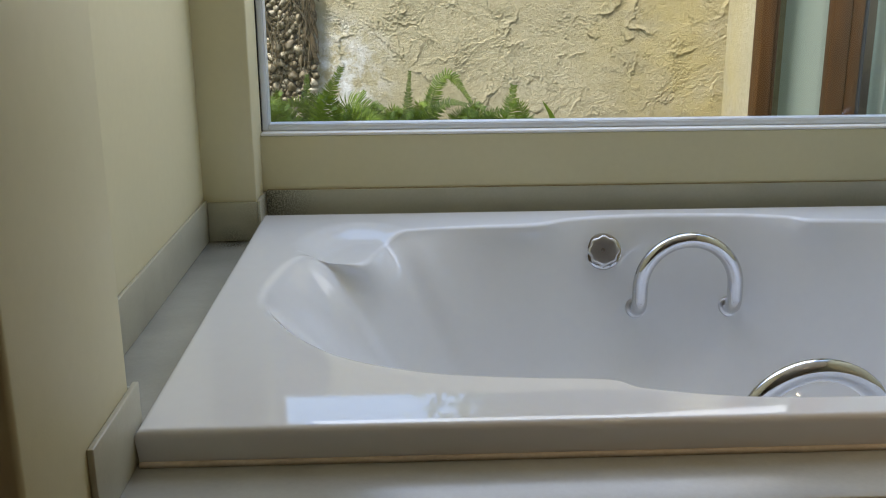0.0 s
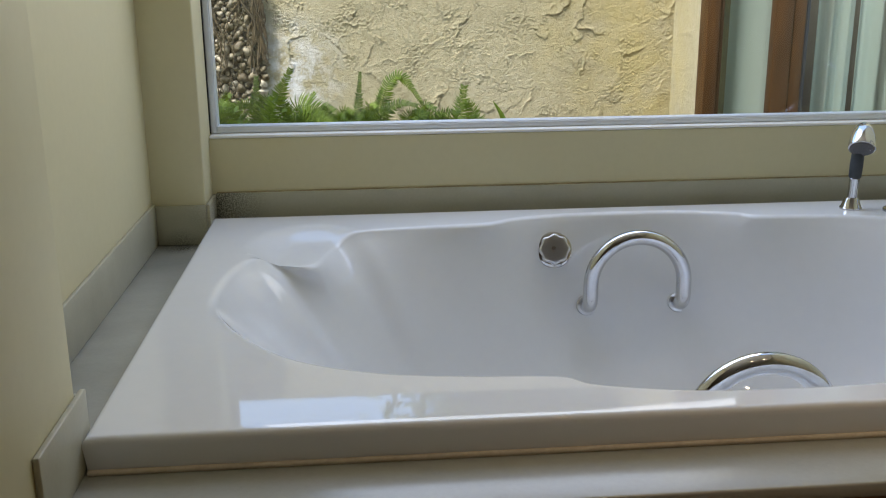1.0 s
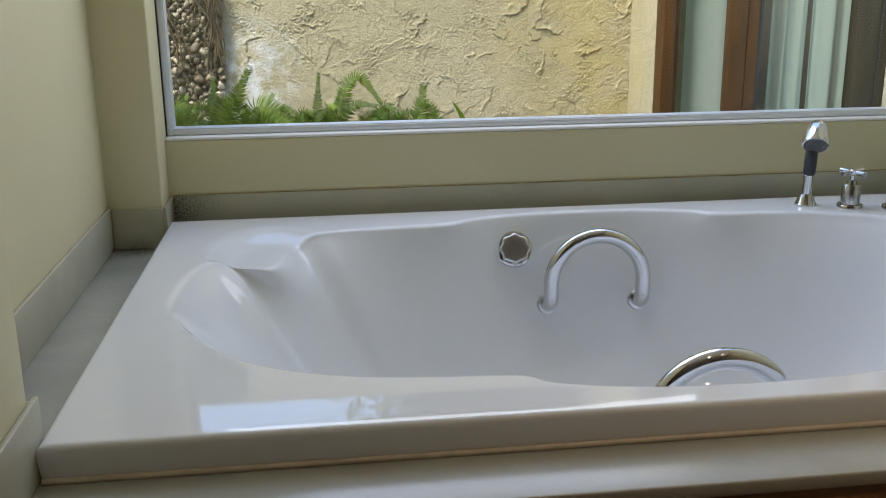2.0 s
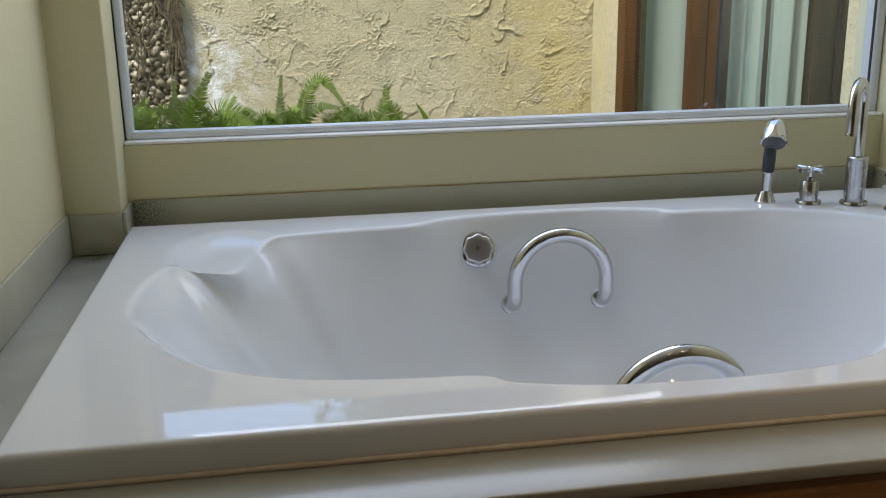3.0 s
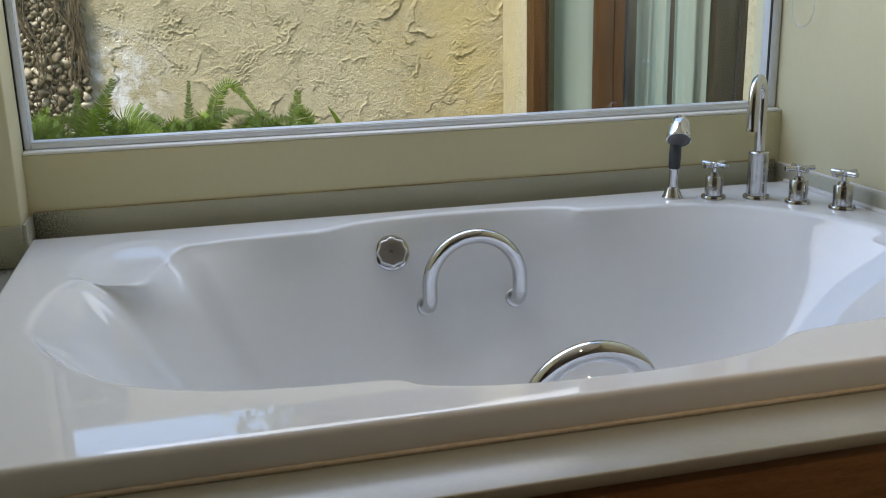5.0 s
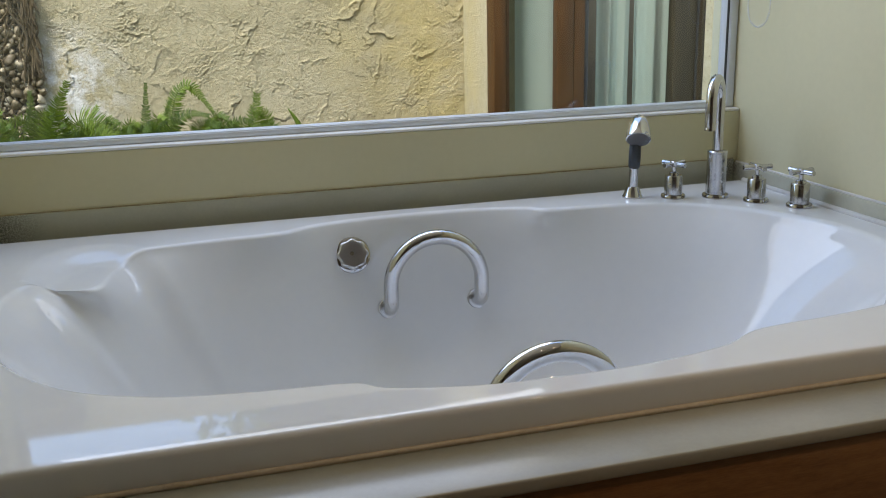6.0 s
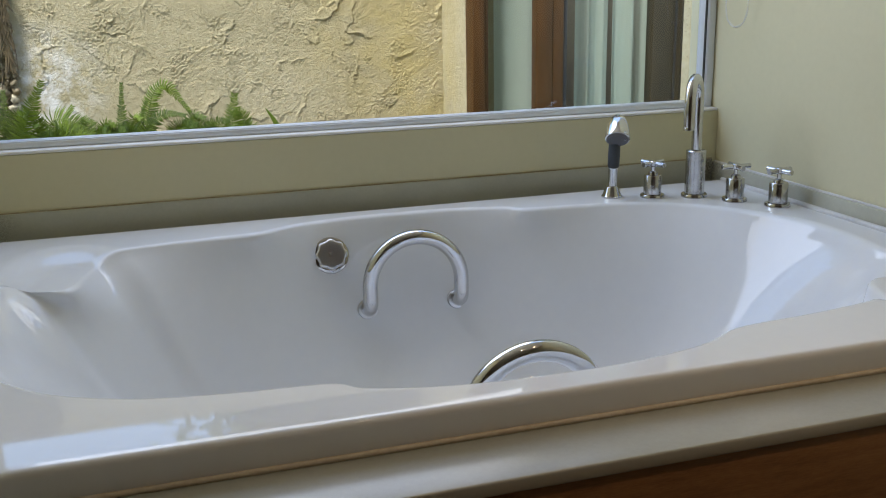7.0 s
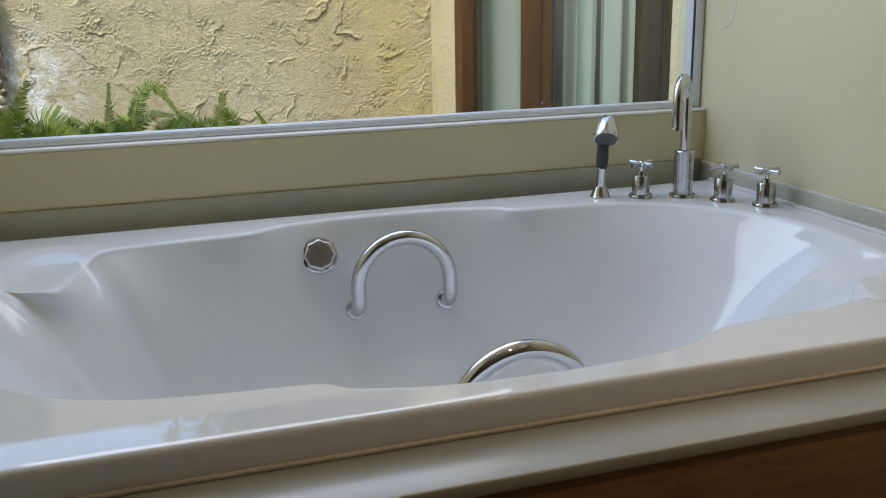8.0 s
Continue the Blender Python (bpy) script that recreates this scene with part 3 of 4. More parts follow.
def hand_shower():
    h = thing("hand_shower", pose(1.456, 1.012, RIM), "chrome hand shower with dark grip in rim holder", "hand shower")
    part("holder", lathe([(0.0245, 0.0), (0.0245, 0.003), (0.022, 0.006), (0.0165, 0.022), (0.0145, 0.026), (0.0125, 0.027)], 36), "chrome", h)
    lean = pose(0, 0, 0, 0, 2, 0)
    part("neck", lathe([(0.0105, 0.02), (0.0108, 0.045), (0.0118, 0.07), (0.011, 0.071)], 28, lean), "chrome", h)
    part("grip", lathe([(0.0118, 0.0712), (0.0138, 0.075), (0.0144, 0.1), (0.0134, 0.138), (0.0122, 0.141)], 28, lean), "grip", h, "dark grey ribbed rubber grip")
    m = Matrix.Translation((0.002, -0.018, 0.150)) @ Vector((-0.32, -0.60, -0.73)).to_track_quat("Z", "Y").to_matrix().to_4x4()
    prof = [(0.002, -0.058), (0.009, -0.056), (0.0165, -0.048), (0.0225, -0.036), (0.0268, -0.019), (0.029, -0.002), (0.0298, 0.006), (0.029, 0.0095), (0.0265, 0.0105)]
    bm = lathe(prof, 40, m)
    head = part("head", bm, "chrome", h)
    face = part("spray_face", lathe([(0.0262, 0.006), (0.0262, 0.0112), (0.025, 0.0125), (0.009, 0.0128)], 40, m), "spray", head, "grey spray face with small nozzles")
    bm = bmesh.new()
    for ring_r, count in ((0.007, 6), (0.0125, 11), (0.0175, 16), (0.0222, 20)):
        for k in range(count):
            a = 2 * math.pi * k / count
            lathe([(0.0011, 0.0), (0.0009, 0.0022)], 6, m @ pose(ring_r * math.cos(a), ring_r * math.sin(a), 0.0126), bm)
    part("nozzles", finish(bm), "worn_chrome", head)


hand_shower()


# ball chain of the blind on the right wall
def blind_chain():
    c = thing("blind_chain", pose(0, 0, 0), "white ball chain loop hanging on the wall", "chain")
    bm = bmesh.new()
    x, ya, yb, zc = XR - 0.022, 1.016, 1.108, 0.983
    r = 0.5 * (yb - ya)
    path = [(x, ya, zc + 0.0062 * k) for k in range(192, 0, -1)]
    path += [(x, 0.5 * (ya + yb) - r * math.cos(a), zc - r * math.sin(a)) for a in (math.pi * k / 23 for k in range(24))]
    path += [(x, yb, zc + 0.0062 * k) for k in range(1, 193)]
    for p in path:
        bmesh.ops.create_icosphere(bm, subdivisions=1, radius=0.0021, matrix=Matrix.Translation(p))
    for f in bm.faces:
        f.smooth = True
    part("beads", bm, "bead", c)
    part("cord", tube(path[::6] + [path[-1]], 0.0007, 6), "bead", c)
    part("bracket", box(x - 0.02, XR - 0.0005, ya - 0.02, yb + 0.02, 2.16, 2.22, 0.004), "bead", c)


blind_chain()


# recessed ceiling lamps
def downlight(x, y, watts):
    d = thing("downlight", pose(x, y, CEIL), "small round recessed ceiling lamp", "lamp", "ceiling lamps")
    bm = bmesh.new()
    n = 36
    rows = [[bm.verts.new((r * math.cos(2 * math.pi * i / n), r * math.sin(2 * math.pi * i / n), z)) for i in range(n)] for r, z in ((0.055, -0.001), (0.054, -0.005), (0.042, -0.006), (0.039, -0.002))]
    for a, b in zip(rows, rows[1:]):
        for i in range(n):
            bm.faces.new((a[i], a[(i + 1) % n], b[(i + 1) % n], b[i]))
    part("trim_ring", finish(bm, True), "chrome", d)
    data = bpy.data.lights.new("lamp", "AREA")
    data.shape, data.size, data.energy, data.color = "DISK", 0.035, watts, (1.0, 0.72, 0.48)
    data.spread = radians(75)
    lamp = new("lamp", data)
    lamp.matrix_world = pose(x, y, CEIL - 0.004)


for lx, ly in ((1.0, -0.75), (1.55, -0.75)):
    downlight(lx, ly, 0.22)

# ---- the courtyard ----
GROUND = 0.22


def field(shape, size, seed):
    """A smooth random field of a given grain, about -1 to 1."""
    r = np.random.default_rng(seed).normal(size=shape)
    ky, kx = np.fft.fftfreq(shape[0])[:, None], np.fft.rfftfreq(shape[1])[None, :]
    f = np.fft.irfft2(np.fft.rfft2(r) * np.exp(-(kx ** 2 + ky ** 2) * (size * 2.2) ** 2), s=shape)
    return f / (f.std() * 2)


def stucco_sheet(name, u_range, z_range, step, place, seed, amount, strokes, label):
    """A hand-trowelled face: overlapping tilted strokes, each with one broken raised edge."""
    (u0, u1), (z0, z1) = u_range, z_range
    nu, nz = int((u1 - u0) / step) + 1, int((z1 - z0) / step) + 1
    u, z = np.meshgrid(np.linspace(u0, u1, nu), np.linspace(z0, z1, nz))
    rng = np.random.default_rng(seed)
    shape = (nz, nu)
    wu, wz = field(shape, 0.02 / step, seed + 1) * 0.010, field(shape, 0.02 / step, seed + 2) * 0.010
    wu, wz = wu + field(shape, 0.006 / step, seed + 3) * 0.004, wz + field(shape, 0.006 / step, seed + 4) * 0.004
    h = 0.30 * field(shape, 0.06 / step, seed + 5)
    for _ in range(strokes):
        cu, cz = rng.uniform(u0, u1), rng.uniform(z0, z1)
        l, w, turn, amp = rng.uniform(0.015, 0.09), rng.uniform(0.008, 0.04), rng.uniform(0, 2 * math.pi), 0.08 + 0.62 * rng.random() ** 2.5
        bend = rng.uniform(-0.5, 0.5)
        reach = int(1.3 * max(l, w) / step) + 8
        i, j = int((cu - u0) / step), int((cz - z0) / step)
        here = (slice(max(0, j - reach), j + reach), slice(max(0, i - reach), i + reach))
        du, dz = u[here] + wu[here] - cu, z[here] + wz[here] - cz
        c, sn = math.cos(turn), math.sin(turn)
        a = (du * c + dz * sn) / l
        b = (dz * c - du * sn) / w + bend * a * a
        edge = np.clip((1 - a * a - b * b) * w / 0.002, 0, 1)
        h[here] = np.maximum(h[here], amp * np.clip((b + 1) / 2, 0, 1) ** 3 * edge + 0.55 * h[here])
    # crumbs torn up in patches, and sand
    torn = np.clip(field(shape, 0.035 / step, seed + 8) * 1.6 - 0.25, 0, 1)
    h = h + 0.24 * torn * np.clip(field(shape, 0.0030 / step, seed + 6) * 1.3 - 0.1, -0.5, 1)
    h = h + 0.035 * field(shape, 0.007 / step, seed + 9) + 0.06 * field(shape, 0.0024 / step, seed + 7)
    verts = [place(a, b, c * amount) for a, b, c in zip(u.ravel(), z.ravel(), h.ravel())]
    faces = [(j * nu + i, j * nu + i + 1, (j + 1) * nu + i + 1, (j + 1) * nu + i) for j in range(nz - 1) for i in range(nu - 1)]
    me = bpy.data.meshes.new(name)
    me.from_pydata(verts, [], faces)
    me.polygons.foreach_set("use_smooth", [True] * len(me.polygons))
    me.materials.append(M["stucco"])
    return tagged(new(name, me), label, "wall", "", "structure")


solid("ground", box(-60, 60, 1.302, 90, -0.2, GROUND), "soil", "dark soil of the planting bed outside", "ground")
solid("wall_courtyard", box(-2.6, 1.56, 2.57, 2.75, 0, 1.66), "stucco", "yellow stucco courtyard wall", "wall")
stucco_sheet("wall_courtyard_face", (-0.3, 1.545), (0.4, 1.2), 0.0026, lambda u, z, h: (u, 2.558 - h, z), 1, 0.0092, 420, "rough hand-trowelled yellow stucco wall face")
solid("wall_courtyard_return", box(1.561, 1.6, 2.201, 4.1, 0, 2.6), "stucco", "yellow stucco return wall beside the glass door", "wall")
stucco_sheet("wall_return_face", (2.16, 2.56), (0.4, 1.2), 0.005, lambda u, z, h: (1.498 + 0.063 * (u - 2.13) - h, u, z), 3, 0.005, 50, "pale rough stucco side face")
solid("wall_beyond_door", box(2.312, 4.2, 2.13, 2.4, 0, 2.6), "stucco", "yellow stucco wall past the glass door", "wall")
stucco_sheet("wall_beyond_door_face", (2.306, 2.75), (0.4, 1.2), 0.003, lambda u, z, h: (u, 2.122 - h, z), 5, 0.0035, 40, "fine rough yellow stucco wall face")
solid("wall_over_door", box(1.6, 4.2, 2.16, 2.6, 2.3, 2.6), "stucco", "yellow stucco wall over the glass door", "wall")
solid("wall_inner_side", box(4.2, 4.3, 2.13, 4.1, 0, 2.6), "plain_wall", "plain side wall of the far room", "wall")
solid("wall_inner_room", box(1.6, 4.2, 4.0, 4.1, 0, 2.6), "plain_wall", "plain back wall of the far room", "wall")
solid("floor_inner_room", box(1.6, 4.2, 2.4, 4.0, 0.0, 0.24), "floor", "brown floor of the far room", "floor")
solid("ceiling_inner_room", box(1.6, 4.2, 2.16, 4.1, 2.601, 2.7), "ceiling", "ceiling of the far room", "ceiling")


def glass_door():
    d = thing("door_1", pose(0.018, 0, 0), "sliding glass door in reddish brown wooden frames", "door", "", "structure")
    z0, z1 = GROUND + 0.01, 2.298
    part("jamb", box(1.478, 1.522, 2.125, 2.2, z0, z1, 0.003), "door_wood", d)
    part("stile", box(1.523, 1.541, 2.143, 2.19, z0, z1, 0.003), "door_wood", d)
    part("mullion", box(1.714, 1.776, 2.13, 2.175, z0, z1, 0.004), "door_wood", d)
    part("mullion", box(1.777, 1.822, 2.137, 2.18, z0, z1, 0.004), "door_wood", d)
    part("seal", box(1.823, 1.838, 2.145, 2.185, z0, z1, 0.002), "gasket", d, "black rubber seal")
    part("stile", box(2.18, 2.27, 2.15, 2.2, z0, z1, 0.003), "shaded_wood", d, "very dark brown stile, shade put into its colour")
    part("seal", box(2.271, 2.278, 2.148, 2.2, z0, z1), "gasket", d)
    part("jamb", box(2.279, 2.291, 2.125, 2.2, z0, z1, 0.003), "shaded_wood", d, "very dark brown jamb, shade put into its colour")
    part("rail", box(1.542, 1.713, 2.15, 2.19, z0, z0 + 0.12, 0.003), "door_wood", d)
    part("rail", box(1.839, 2.179, 2.16, 2.2, z0, z0 + 0.12, 0.003), "door_wood", d)
    for a, b, y in ((1.541, 1.714, 2.168), (1.838, 2.18, 2.178)):
        bm = bmesh.new()
        bm.faces.new([bm.verts.new(p) for p in ((a, y, z0 + 0.12), (b, y, z0 + 0.12), (b, y, z1), (a, y, z1))])
        pane = part("pane", bm, "door_glass", d)
        pane.visible_shadow = False


glass_door()


def curtain(x0, x1, y, folds, depth, seed, cloth="curtain"):
    bm = bmesh.new()
    nx, nz = folds * 12, 10
    rows = []
    for j in range(nz + 1):
        z = GROUND + 0.04 + (2.24 - GROUND) * j / nz
        row = []
        for i in range(nx + 1):
            s = i / nx
            ph = 2 * math.pi * folds * (s + 0.10 * noise.noise((s * 4 + seed, 0, 0)))
            sway = 0.006 * noise.noise((s * 3, z * 1.4, seed))
            row.append(bm.verts.new((x0 + (x1 - x0) * s + sway, y + depth * math.sin(ph) * (0.8 + 0.3 * noise.noise((s * 7, z, seed))) + 0.3 * depth * math.sin(2.3 * ph), z)))
        rows.append(row)
    for a, b in zip(rows, rows[1:]):
        for i in range(nx):
            bm.faces.new((a[i], a[i + 1], b[i + 1], b[i]))
    for f in bm.faces:
        f.smooth = True
    ob = new("curtain", mesh_of("curtain", bm, cloth))
    mod = ob.modifiers.new("cloth", "SOLIDIFY")
    mod.thickness = 0.0015
    tagged(ob, "pale green sheer curtain hanging behind the glass", "curtain", "curtains behind the glass door")


curtain(1.51, 1.585, 2.26, 2, 0.010, 1)
curtain(1.59, 1.80, 2.225, 1, 0.006, 2, "lit_curtain")
curtain(1.945, 2.075, 2.27, 2, 0.014, 4)
curtain(2.105, 2.29, 2.28, 2, 0.022, 7)


# pebble-clad pier with dry roots
PX0, PX1, PY = -0.55, 0.0, 2.546


def pebble_pier():
    p = thing("pebble_pier", pose(0, 0, 0), "pier clad in rounded river pebbles, with dark joints", "pier", "", "structure")
    part("core", box(PX0, PX1 - 0.012, PY, 2.56, 0, 1.65, 0.01), "mortar", p)
    rng = random.Random(4)
    shapes = []
    for k in range(7):
        bm = bmesh.new()
        bmesh.ops.create_icosphere(bm, subdivisions=2, radius=1)
        for v in bm.verts:
            v.co *= 1 + 0.75 * noise.noise(v.co * 1.0 + Vector((k * 11, 0, 0)))
        for f in bm.faces:
            f.smooth = True
        shapes.append(mesh_of("pebble", bm, "pebble"))
    spots = []
    tries = 0
    while len(spots) < 285 and tries < 20000:
        tries += 1
        r = rng.choice((0.008, 0.010, 0.012, 0.015, 0.019))
        x, z = rng.uniform(-0.2, PX1), rng.uniform(0.54, 1.06)
        if all((x - a) ** 2 + (z - b) ** 2 > (0.8 * (r + c)) ** 2 for a, b, c in spots):
            spots.append((x, z, r))
    for x, z, r in spots:
        ob = new("pebble", rng.choice(shapes))
        ob.parent = p
        ob.matrix_basis = pose(x, PY - r * 0.25, z, rng.uniform(0, 360), rng.uniform(-30, 30), rng.uniform(0, 360)) @ Matrix.Diagonal((r * rng.uniform(0.9, 1.3), r * rng.uniform(0.75, 1.0), r * rng.uniform(0.9, 1.15), 1))
    bm = bmesh.new()
    for _ in range(420):
        r = rng.uniform(0.012, 0.024)
        if rng.random() < 0.5:
            x, z = rng.uniform(PX0, PX1), rng.uniform(1.09, 1.55)
        else:
            x, z = rng.uniform(PX0, -0.2), rng.uniform(0.3, 1.55)
        bmesh.ops.create_icosphere(bm, subdivisions=1, radius=r, matrix=pose(x, PY - r * 0.2, z, rng.uniform(0, 90), 0, rng.uniform(0, 90)))
    for f in bm.faces:
        f.smooth = True
    tagged(part("pebble_field", bm, "pebble", p), kind="stuff")


pebble_pier()


def dry_roots():
    t = thing("dry_roots", pose(0, 0, 0), "dry brown aerial roots hanging over the pebbles", "roots")
    rng = random.Random(9)
    for k in range(20):
        x = rng.uniform(-0.2, -0.02) if k < 13 else rng.uniform(-0.045, -0.005)
        z1, z0 = rng.uniform(1.2, 1.6), rng.choice((0.5, 0.62, 0.74, 0.8, 0.86))
        if k >= 13:
            z0 = rng.uniform(0.74, 0.9)
        pts = []
        for j in range(12):
            f = j / 11
            z = z1 + (z0 - z1) * f
            pts.append((x + (0.10 if k < 13 else 0.03) * noise.noise((k * 3.1, f * 3.6, 0)) + 0.025 * noise.noise((k, f * 9, 4)), PY - 0.018 - 0.008 * rng.random() + 0.006 * math.sin(f * 5 + k), z))
        w = rng.uniform(0.002, 0.006)
        part("root", tube(spline(pts, 3), [w * (1 - 0.65 * i / 33) for i in range(34)], 7), "root", t)
    for k in range(30):
        # dead leaf shreds at the pier's edge
        z = rng.uniform(0.83, 1.16)
        x = rng.uniform(-0.03, 0.006)
        bm = bmesh.new()
        l, w = rng.uniform(0.05, 0.12), rng.uniform(0.005, 0.011)
        side = rng.uniform(-0.02, 0.03)
        rows = [[bm.verts.new((x + side * f * f + s * w * math.sin(math.pi * min(0.97, f + 0.05)), PY - 0.022 - 0.006 * f + 0.003 * abs(s), z - l * f)) for s in (-1, 0, 1)] for f in (0, 0.25, 0.5, 0.75, 1)]
        for a, b in zip(rows, rows[1:]):
            for i in range(2):
                bm.faces.new((a[i], a[i + 1], b[i + 1], b[i]))
        part("dead_leaf", bm, "root", t)


dry_roots()


# ---- ferns ----
def frond(points, width, seed, pairs=92):
    """A fern frond: a thin midrib with two rows of narrow leaflets, along a bent line."""
    rng = random.Random(seed)
    line = spline(points, 12)
    bm = bmesh.new()
    tube(line, [0.0022 * (1 - 0.8 * i / (len(line) - 1)) for i in range(len(line))], 5, bm)
    lengths = [0.0]
    for a, b in zip(line, line[1:]):
        lengths.append(lengths[-1] + (b - a).length)
    total = lengths[-1]
    face_to = Vector((rng.uniform(-0.5, 0.5), -1, rng.uniform(-0.1, 0.6))).normalized()
    for k in range(pairs):
        f = 0.12 + 0.88 * (k + 0.5) / pairs
        s = f * total
        i = max(j for j in range(len(line) - 1) if lengths[j] <= s)
        p = line[i].lerp(line[i + 1], (s - lengths[i]) / (lengths[i + 1] - lengths[i]))
        d = (line[i + 1] - line[i]).normalized()
        out = d.cross(face_to).normalized()
        up = out.cross(d).normalized()
        size = width * (smooth01(0.02, 0.3, f) * (1 - 0.72 * smooth01(0.7, 1.0, f))) * rng.uniform(0.72, 1.12)
        for sgn in (-1, 1):
            way = (out * sgn + d * rng.uniform(0.2, 0.45) + up * rng.uniform(-0.35, 0.1)).normalized()
            w = d * (total / pairs * 0.40)
            droop = up * (-0.12 * size)
            a, b = p - w * 0.8, p + w * 0.8
            c, e = p + way * size * 0.55 - w, p + way * size * 0.55 + w
            tip = p + way * size + droop + d * 0.002
            mid = p + way * size * 0.5 + up * 0.0012
            va, vb, vc, ve, vt, vm = (bm.verts.new(q) for q in (a, b, c, e, tip, mid))
            for tri in ((va, vc, vm), (va, vm, vb), (vb, vm, ve), (vc, vt, vm), (vm, vt, ve)):
                bm.faces.new(tri)
    return bm


def fern(name_at, fronds, seed, dy=0.0, dz=0.0):
    x, y = name_at
    f = thing("fern", pose(0, 0, 0), "green sword fern with arching fronds in the bed", "fern", "ferns in the planting bed")
    for k, (pts, width) in enumerate(fronds):
        part("frond", frond([(x + 0.01 * math.sin(k * 2.4), y + 0.01 * math.cos(k * 2.4), GROUND - 0.01), *[(a, b + dy, c + dz) for a, b, c in pts]], width * 1.2, seed * 20 + k), "fern", f)
    return f


def filler(x0, x1, count, seed):
    """Low arching fronds that close the bed."""
    rng = random.Random(seed)
    out = []
    for _ in range(count):
        x, y = rng.uniform(x0, x1), rng.uniform(1.9, 2.1)
        side, top = rng.uniform(-0.12, 0.12), rng.uniform(0.57, 0.68)
        out.append(([(x, y, 0.45), (x + 0.4 * side, y - 0.04, top - 0.02), (x + side, y - 0.09, top - 0.025 + 0.03 * rng.random())], rng.uniform(0.03, 0.046)))
    return out


fern((-0.02, 2.0), filler(-0.16, 0.12, 22, 5) + [
    ([(-0.06, 1.95, 0.5), (-0.11, 1.9, 0.63), (-0.17, 1.86, 0.66)], 0.042),
    ([(-0.05, 1.92, 0.48), (-0.10, 1.85, 0.56), (-0.03, 1.8, 0.53)], 0.045),
    ([(-0.08, 1.95, 0.5), (-0.14, 1.88, 0.57), (-0.07, 1.82, 0.6)], 0.04),
    ([(0.0, 2.03, 0.5), (0.012, 2.04, 0.64), (0.02, 2.03, 0.735)], 0.032),
    ([(0.03, 1.98, 0.5), (0.075, 1.97, 0.64), (0.135, 1.94, 0.765)], 0.04),
    ([(0.0, 1.95, 0.46), (0.03, 1.88, 0.56), (0.08, 1.82, 0.575)], 0.04)], 1, 0.0, 0.045)
fern((0.2, 2.08), filler(0.08, 0.36, 24, 6) + [
    ([(0.14, 2.05, 0.52), (0.13, 2.0, 0.655), (0.21, 1.96, 0.655), (0.29, 1.92, 0.59)], 0.045),
    ([(0.16, 2.05, 0.5), (0.15, 1.98, 0.61), (0.23, 1.92, 0.61), (0.3, 1.9, 0.56)], 0.042),
    ([(0.15, 2.1, 0.5), (0.16, 2.14, 0.64), (0.19, 2.15, 0.69)], 0.03),
    ([(0.2, 2.02, 0.5), (0.24, 1.95, 0.59), (0.33, 1.9, 0.585)], 0.04),
    ([(0.12, 2.05, 0.48), (0.08, 1.98, 0.58), (0.03, 1.93, 0.56)], 0.04)], 2, 0.13, 0.01)
fern((0.42, 2.12), filler(0.33, 0.66, 20, 7) + [
    ([(0.35, 2.13, 0.5), (0.335, 2.14, 0.62), (0.345, 2.14, 0.76)], 0.024),
    ([(0.38, 2.12, 0.5), (0.39, 2.12, 0.62), (0.415, 2.12, 0.70)], 0.026),
    ([(0.41, 2.13, 0.55), (0.43, 2.13, 0.70), (0.475, 2.13, 0.748), (0.52, 2.12, 0.70), (0.55, 2.11, 0.655)], 0.03),
    ([(0.40, 2.08, 0.5), (0.40, 2.05, 0.6), (0.46, 2.02, 0.665), (0.53, 2.0, 0.66)], 0.034),
    ([(0.38, 2.05, 0.45), (0.36, 2.0, 0.57), (0.40, 1.96, 0.61)], 0.034),
    ([(0.45, 2.07, 0.5), (0.50, 2.02, 0.60), (0.57, 1.98, 0.585)], 0.034)], 3, 0.1, 0.01)
fern((0.66, 2.15), filler(0.56, 0.74, 7, 8) + [
    ([(0.67, 2.15, 0.5), (0.685, 2.15, 0.62), (0.695, 2.14, 0.71)], 0.052),
    ([(0.64, 2.12, 0.48), (0.60, 2.08, 0.575), (0.54, 2.03, 0.585)], 0.035),
    ([(0.70, 2.12, 0.46), (0.73, 2.1, 0.55), (0.75, 2.08, 0.585)], 0.03)], 4, 0.08, 0.01)


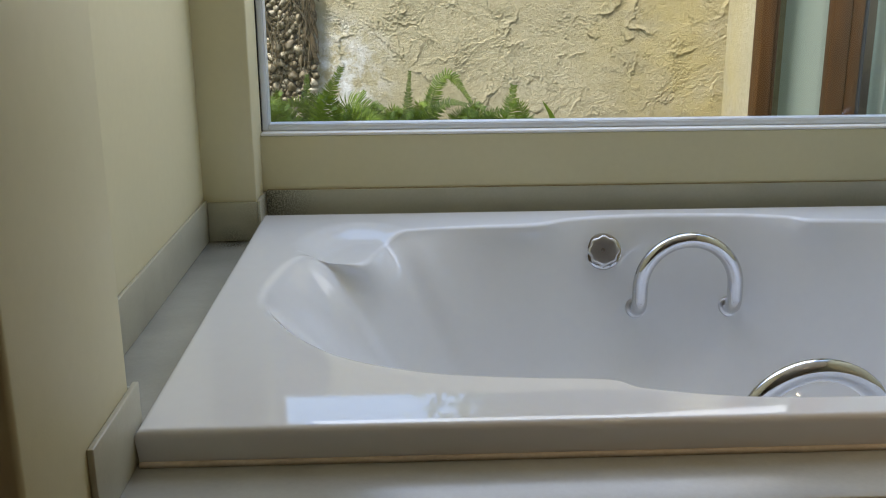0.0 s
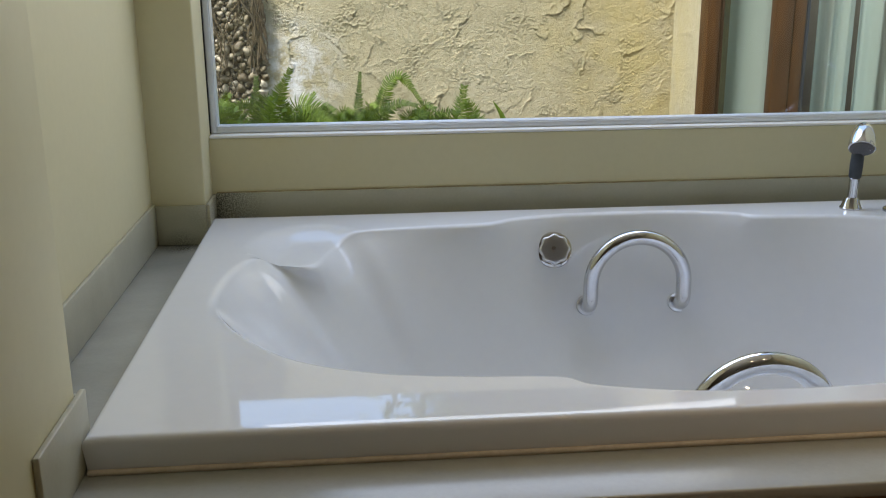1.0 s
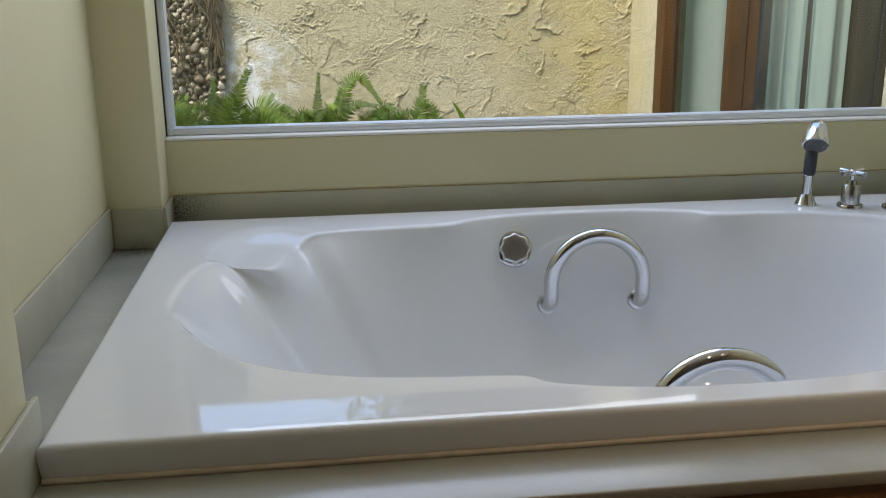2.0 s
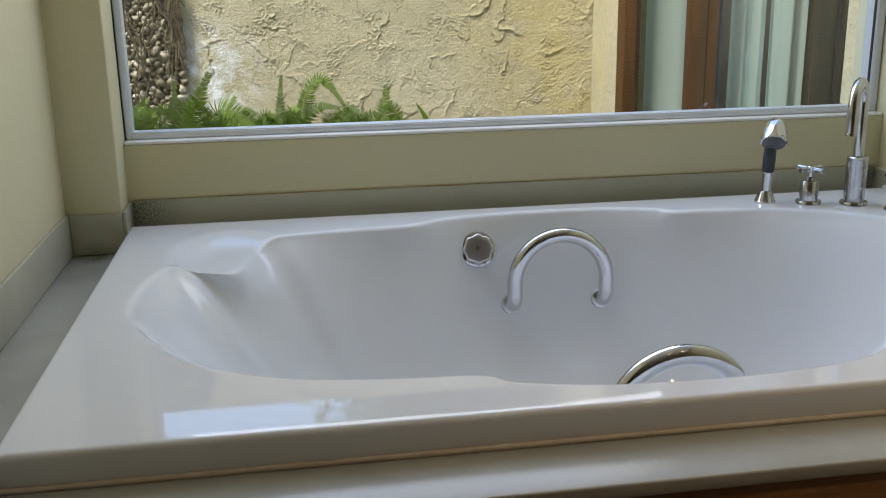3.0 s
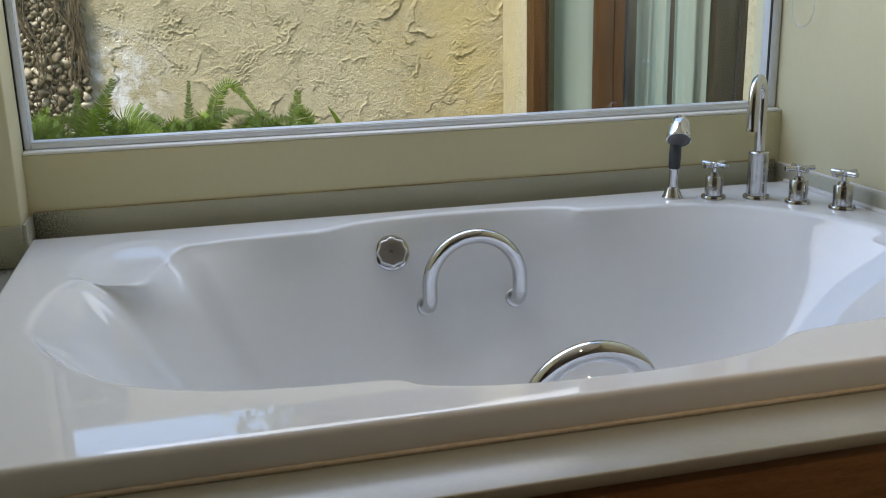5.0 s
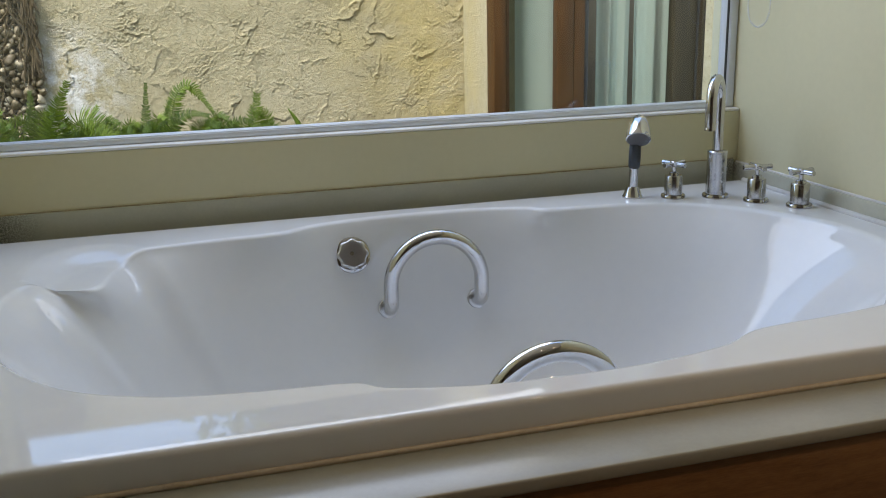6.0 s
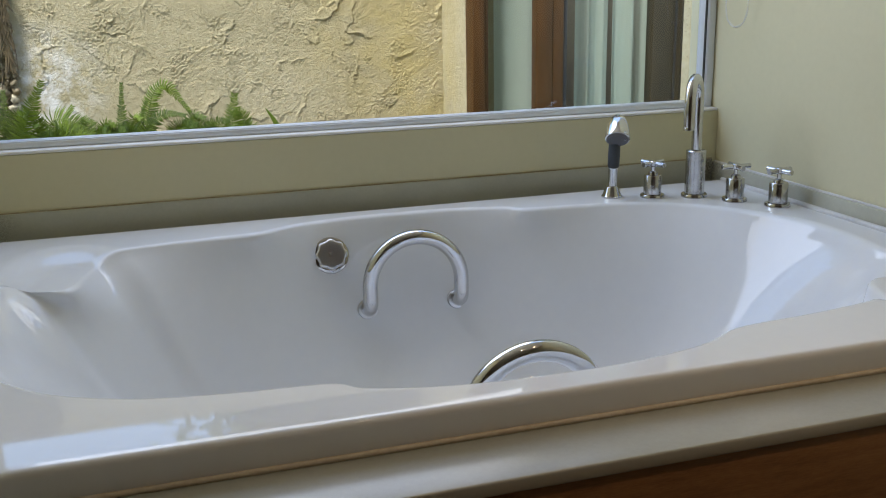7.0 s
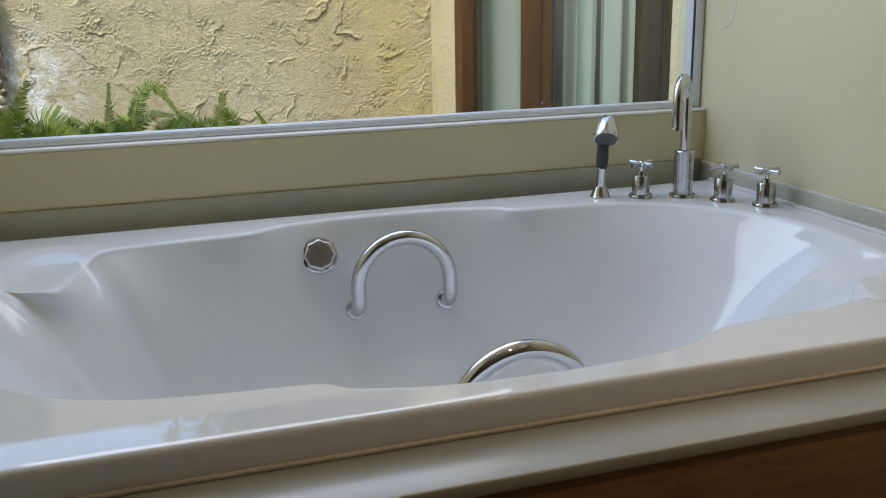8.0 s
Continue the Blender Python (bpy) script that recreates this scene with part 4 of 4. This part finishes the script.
def blade_leaf():
    bm = bmesh.new()
    pts = spline([(0.86, 2.15, GROUND - 0.01), (0.85, 2.15, 0.45), (0.825, 2.15, 0.6), (0.785, 2.15, 0.675)], 8)
    rows = []
    for i, p in enumerate(pts):
        w = 0.011 * math.sin(math.pi * (0.12 + 0.88 * i / (len(pts) - 1))) + 0.0005
        rows.append([bm.verts.new(p + Vector((s * w, 0.003 * abs(s), 0.35 * s * w))) for s in (-1, 0, 1)])
    for a, b in zip(rows, rows[1:]):
        for i in range(2):
            bm.faces.new((a[i], a[i + 1], b[i + 1], b[i]))
    for f in bm.faces:
        f.smooth = True
    tagged(new("blade_leaf", mesh_of("blade_leaf", bm, "fern")), "single narrow green blade leaf in the bed", "plant")


blade_leaf()


# ---- beyond the courtyard wall, mirrored in the tub's rim ----
def garden_tree(at, height, spread, seed):
    t = thing("garden_tree", pose(*at), "broad green leafy tree behind the courtyard wall", "tree")
    rng = random.Random(seed)
    part("trunk", tube(spline([(0, 0, 0), (0.05, 0.02, 0.5 * height), (-0.02, 0.05, height)], 8), [0.09 - 0.003 * i for i in range(17)], 12), "root", t)
    leaves = bmesh.new()
    for k in range(11):
        a, rise = 2.4 * k, rng.uniform(0.1, 0.9)
        reach = spread * rng.uniform(0.55, 1.0) * (1 - 0.45 * rise)
        tip = Vector((math.cos(a) * reach, math.sin(a) * reach * 0.8, height + rise))
        start = Vector((0, 0.03, height * rng.uniform(0.75, 0.98)))
        line = spline([start, start.lerp(tip, 0.5) + Vector((0, 0, 0.12)), tip], 6)
        part("limb", tube(line, [0.032 * (1 - 0.8 * i / 12) for i in range(13)], 7), "root", t)
        for _ in range(420):
            p = line[rng.randint(4, 12)] + Vector((rng.gauss(0, 0.16), rng.gauss(0, 0.16), rng.gauss(0, 0.13)))
            d = Vector((rng.uniform(-1, 1), rng.uniform(-1, 1), rng.uniform(-0.8, 0.3))).normalized()
            side = d.orthogonal().normalized() * rng.uniform(0.016, 0.028)
            l = rng.uniform(0.06, 0.1)
            leaves.faces.new([leaves.verts.new(q) for q in (p, p + d * l * 0.5 + side, p + d * l, p + d * l * 0.5 - side)])
    part("crown", leaves, "fern", t)


garden_tree((0.98, 3.5, GROUND), 1.75, 0.66, 21)
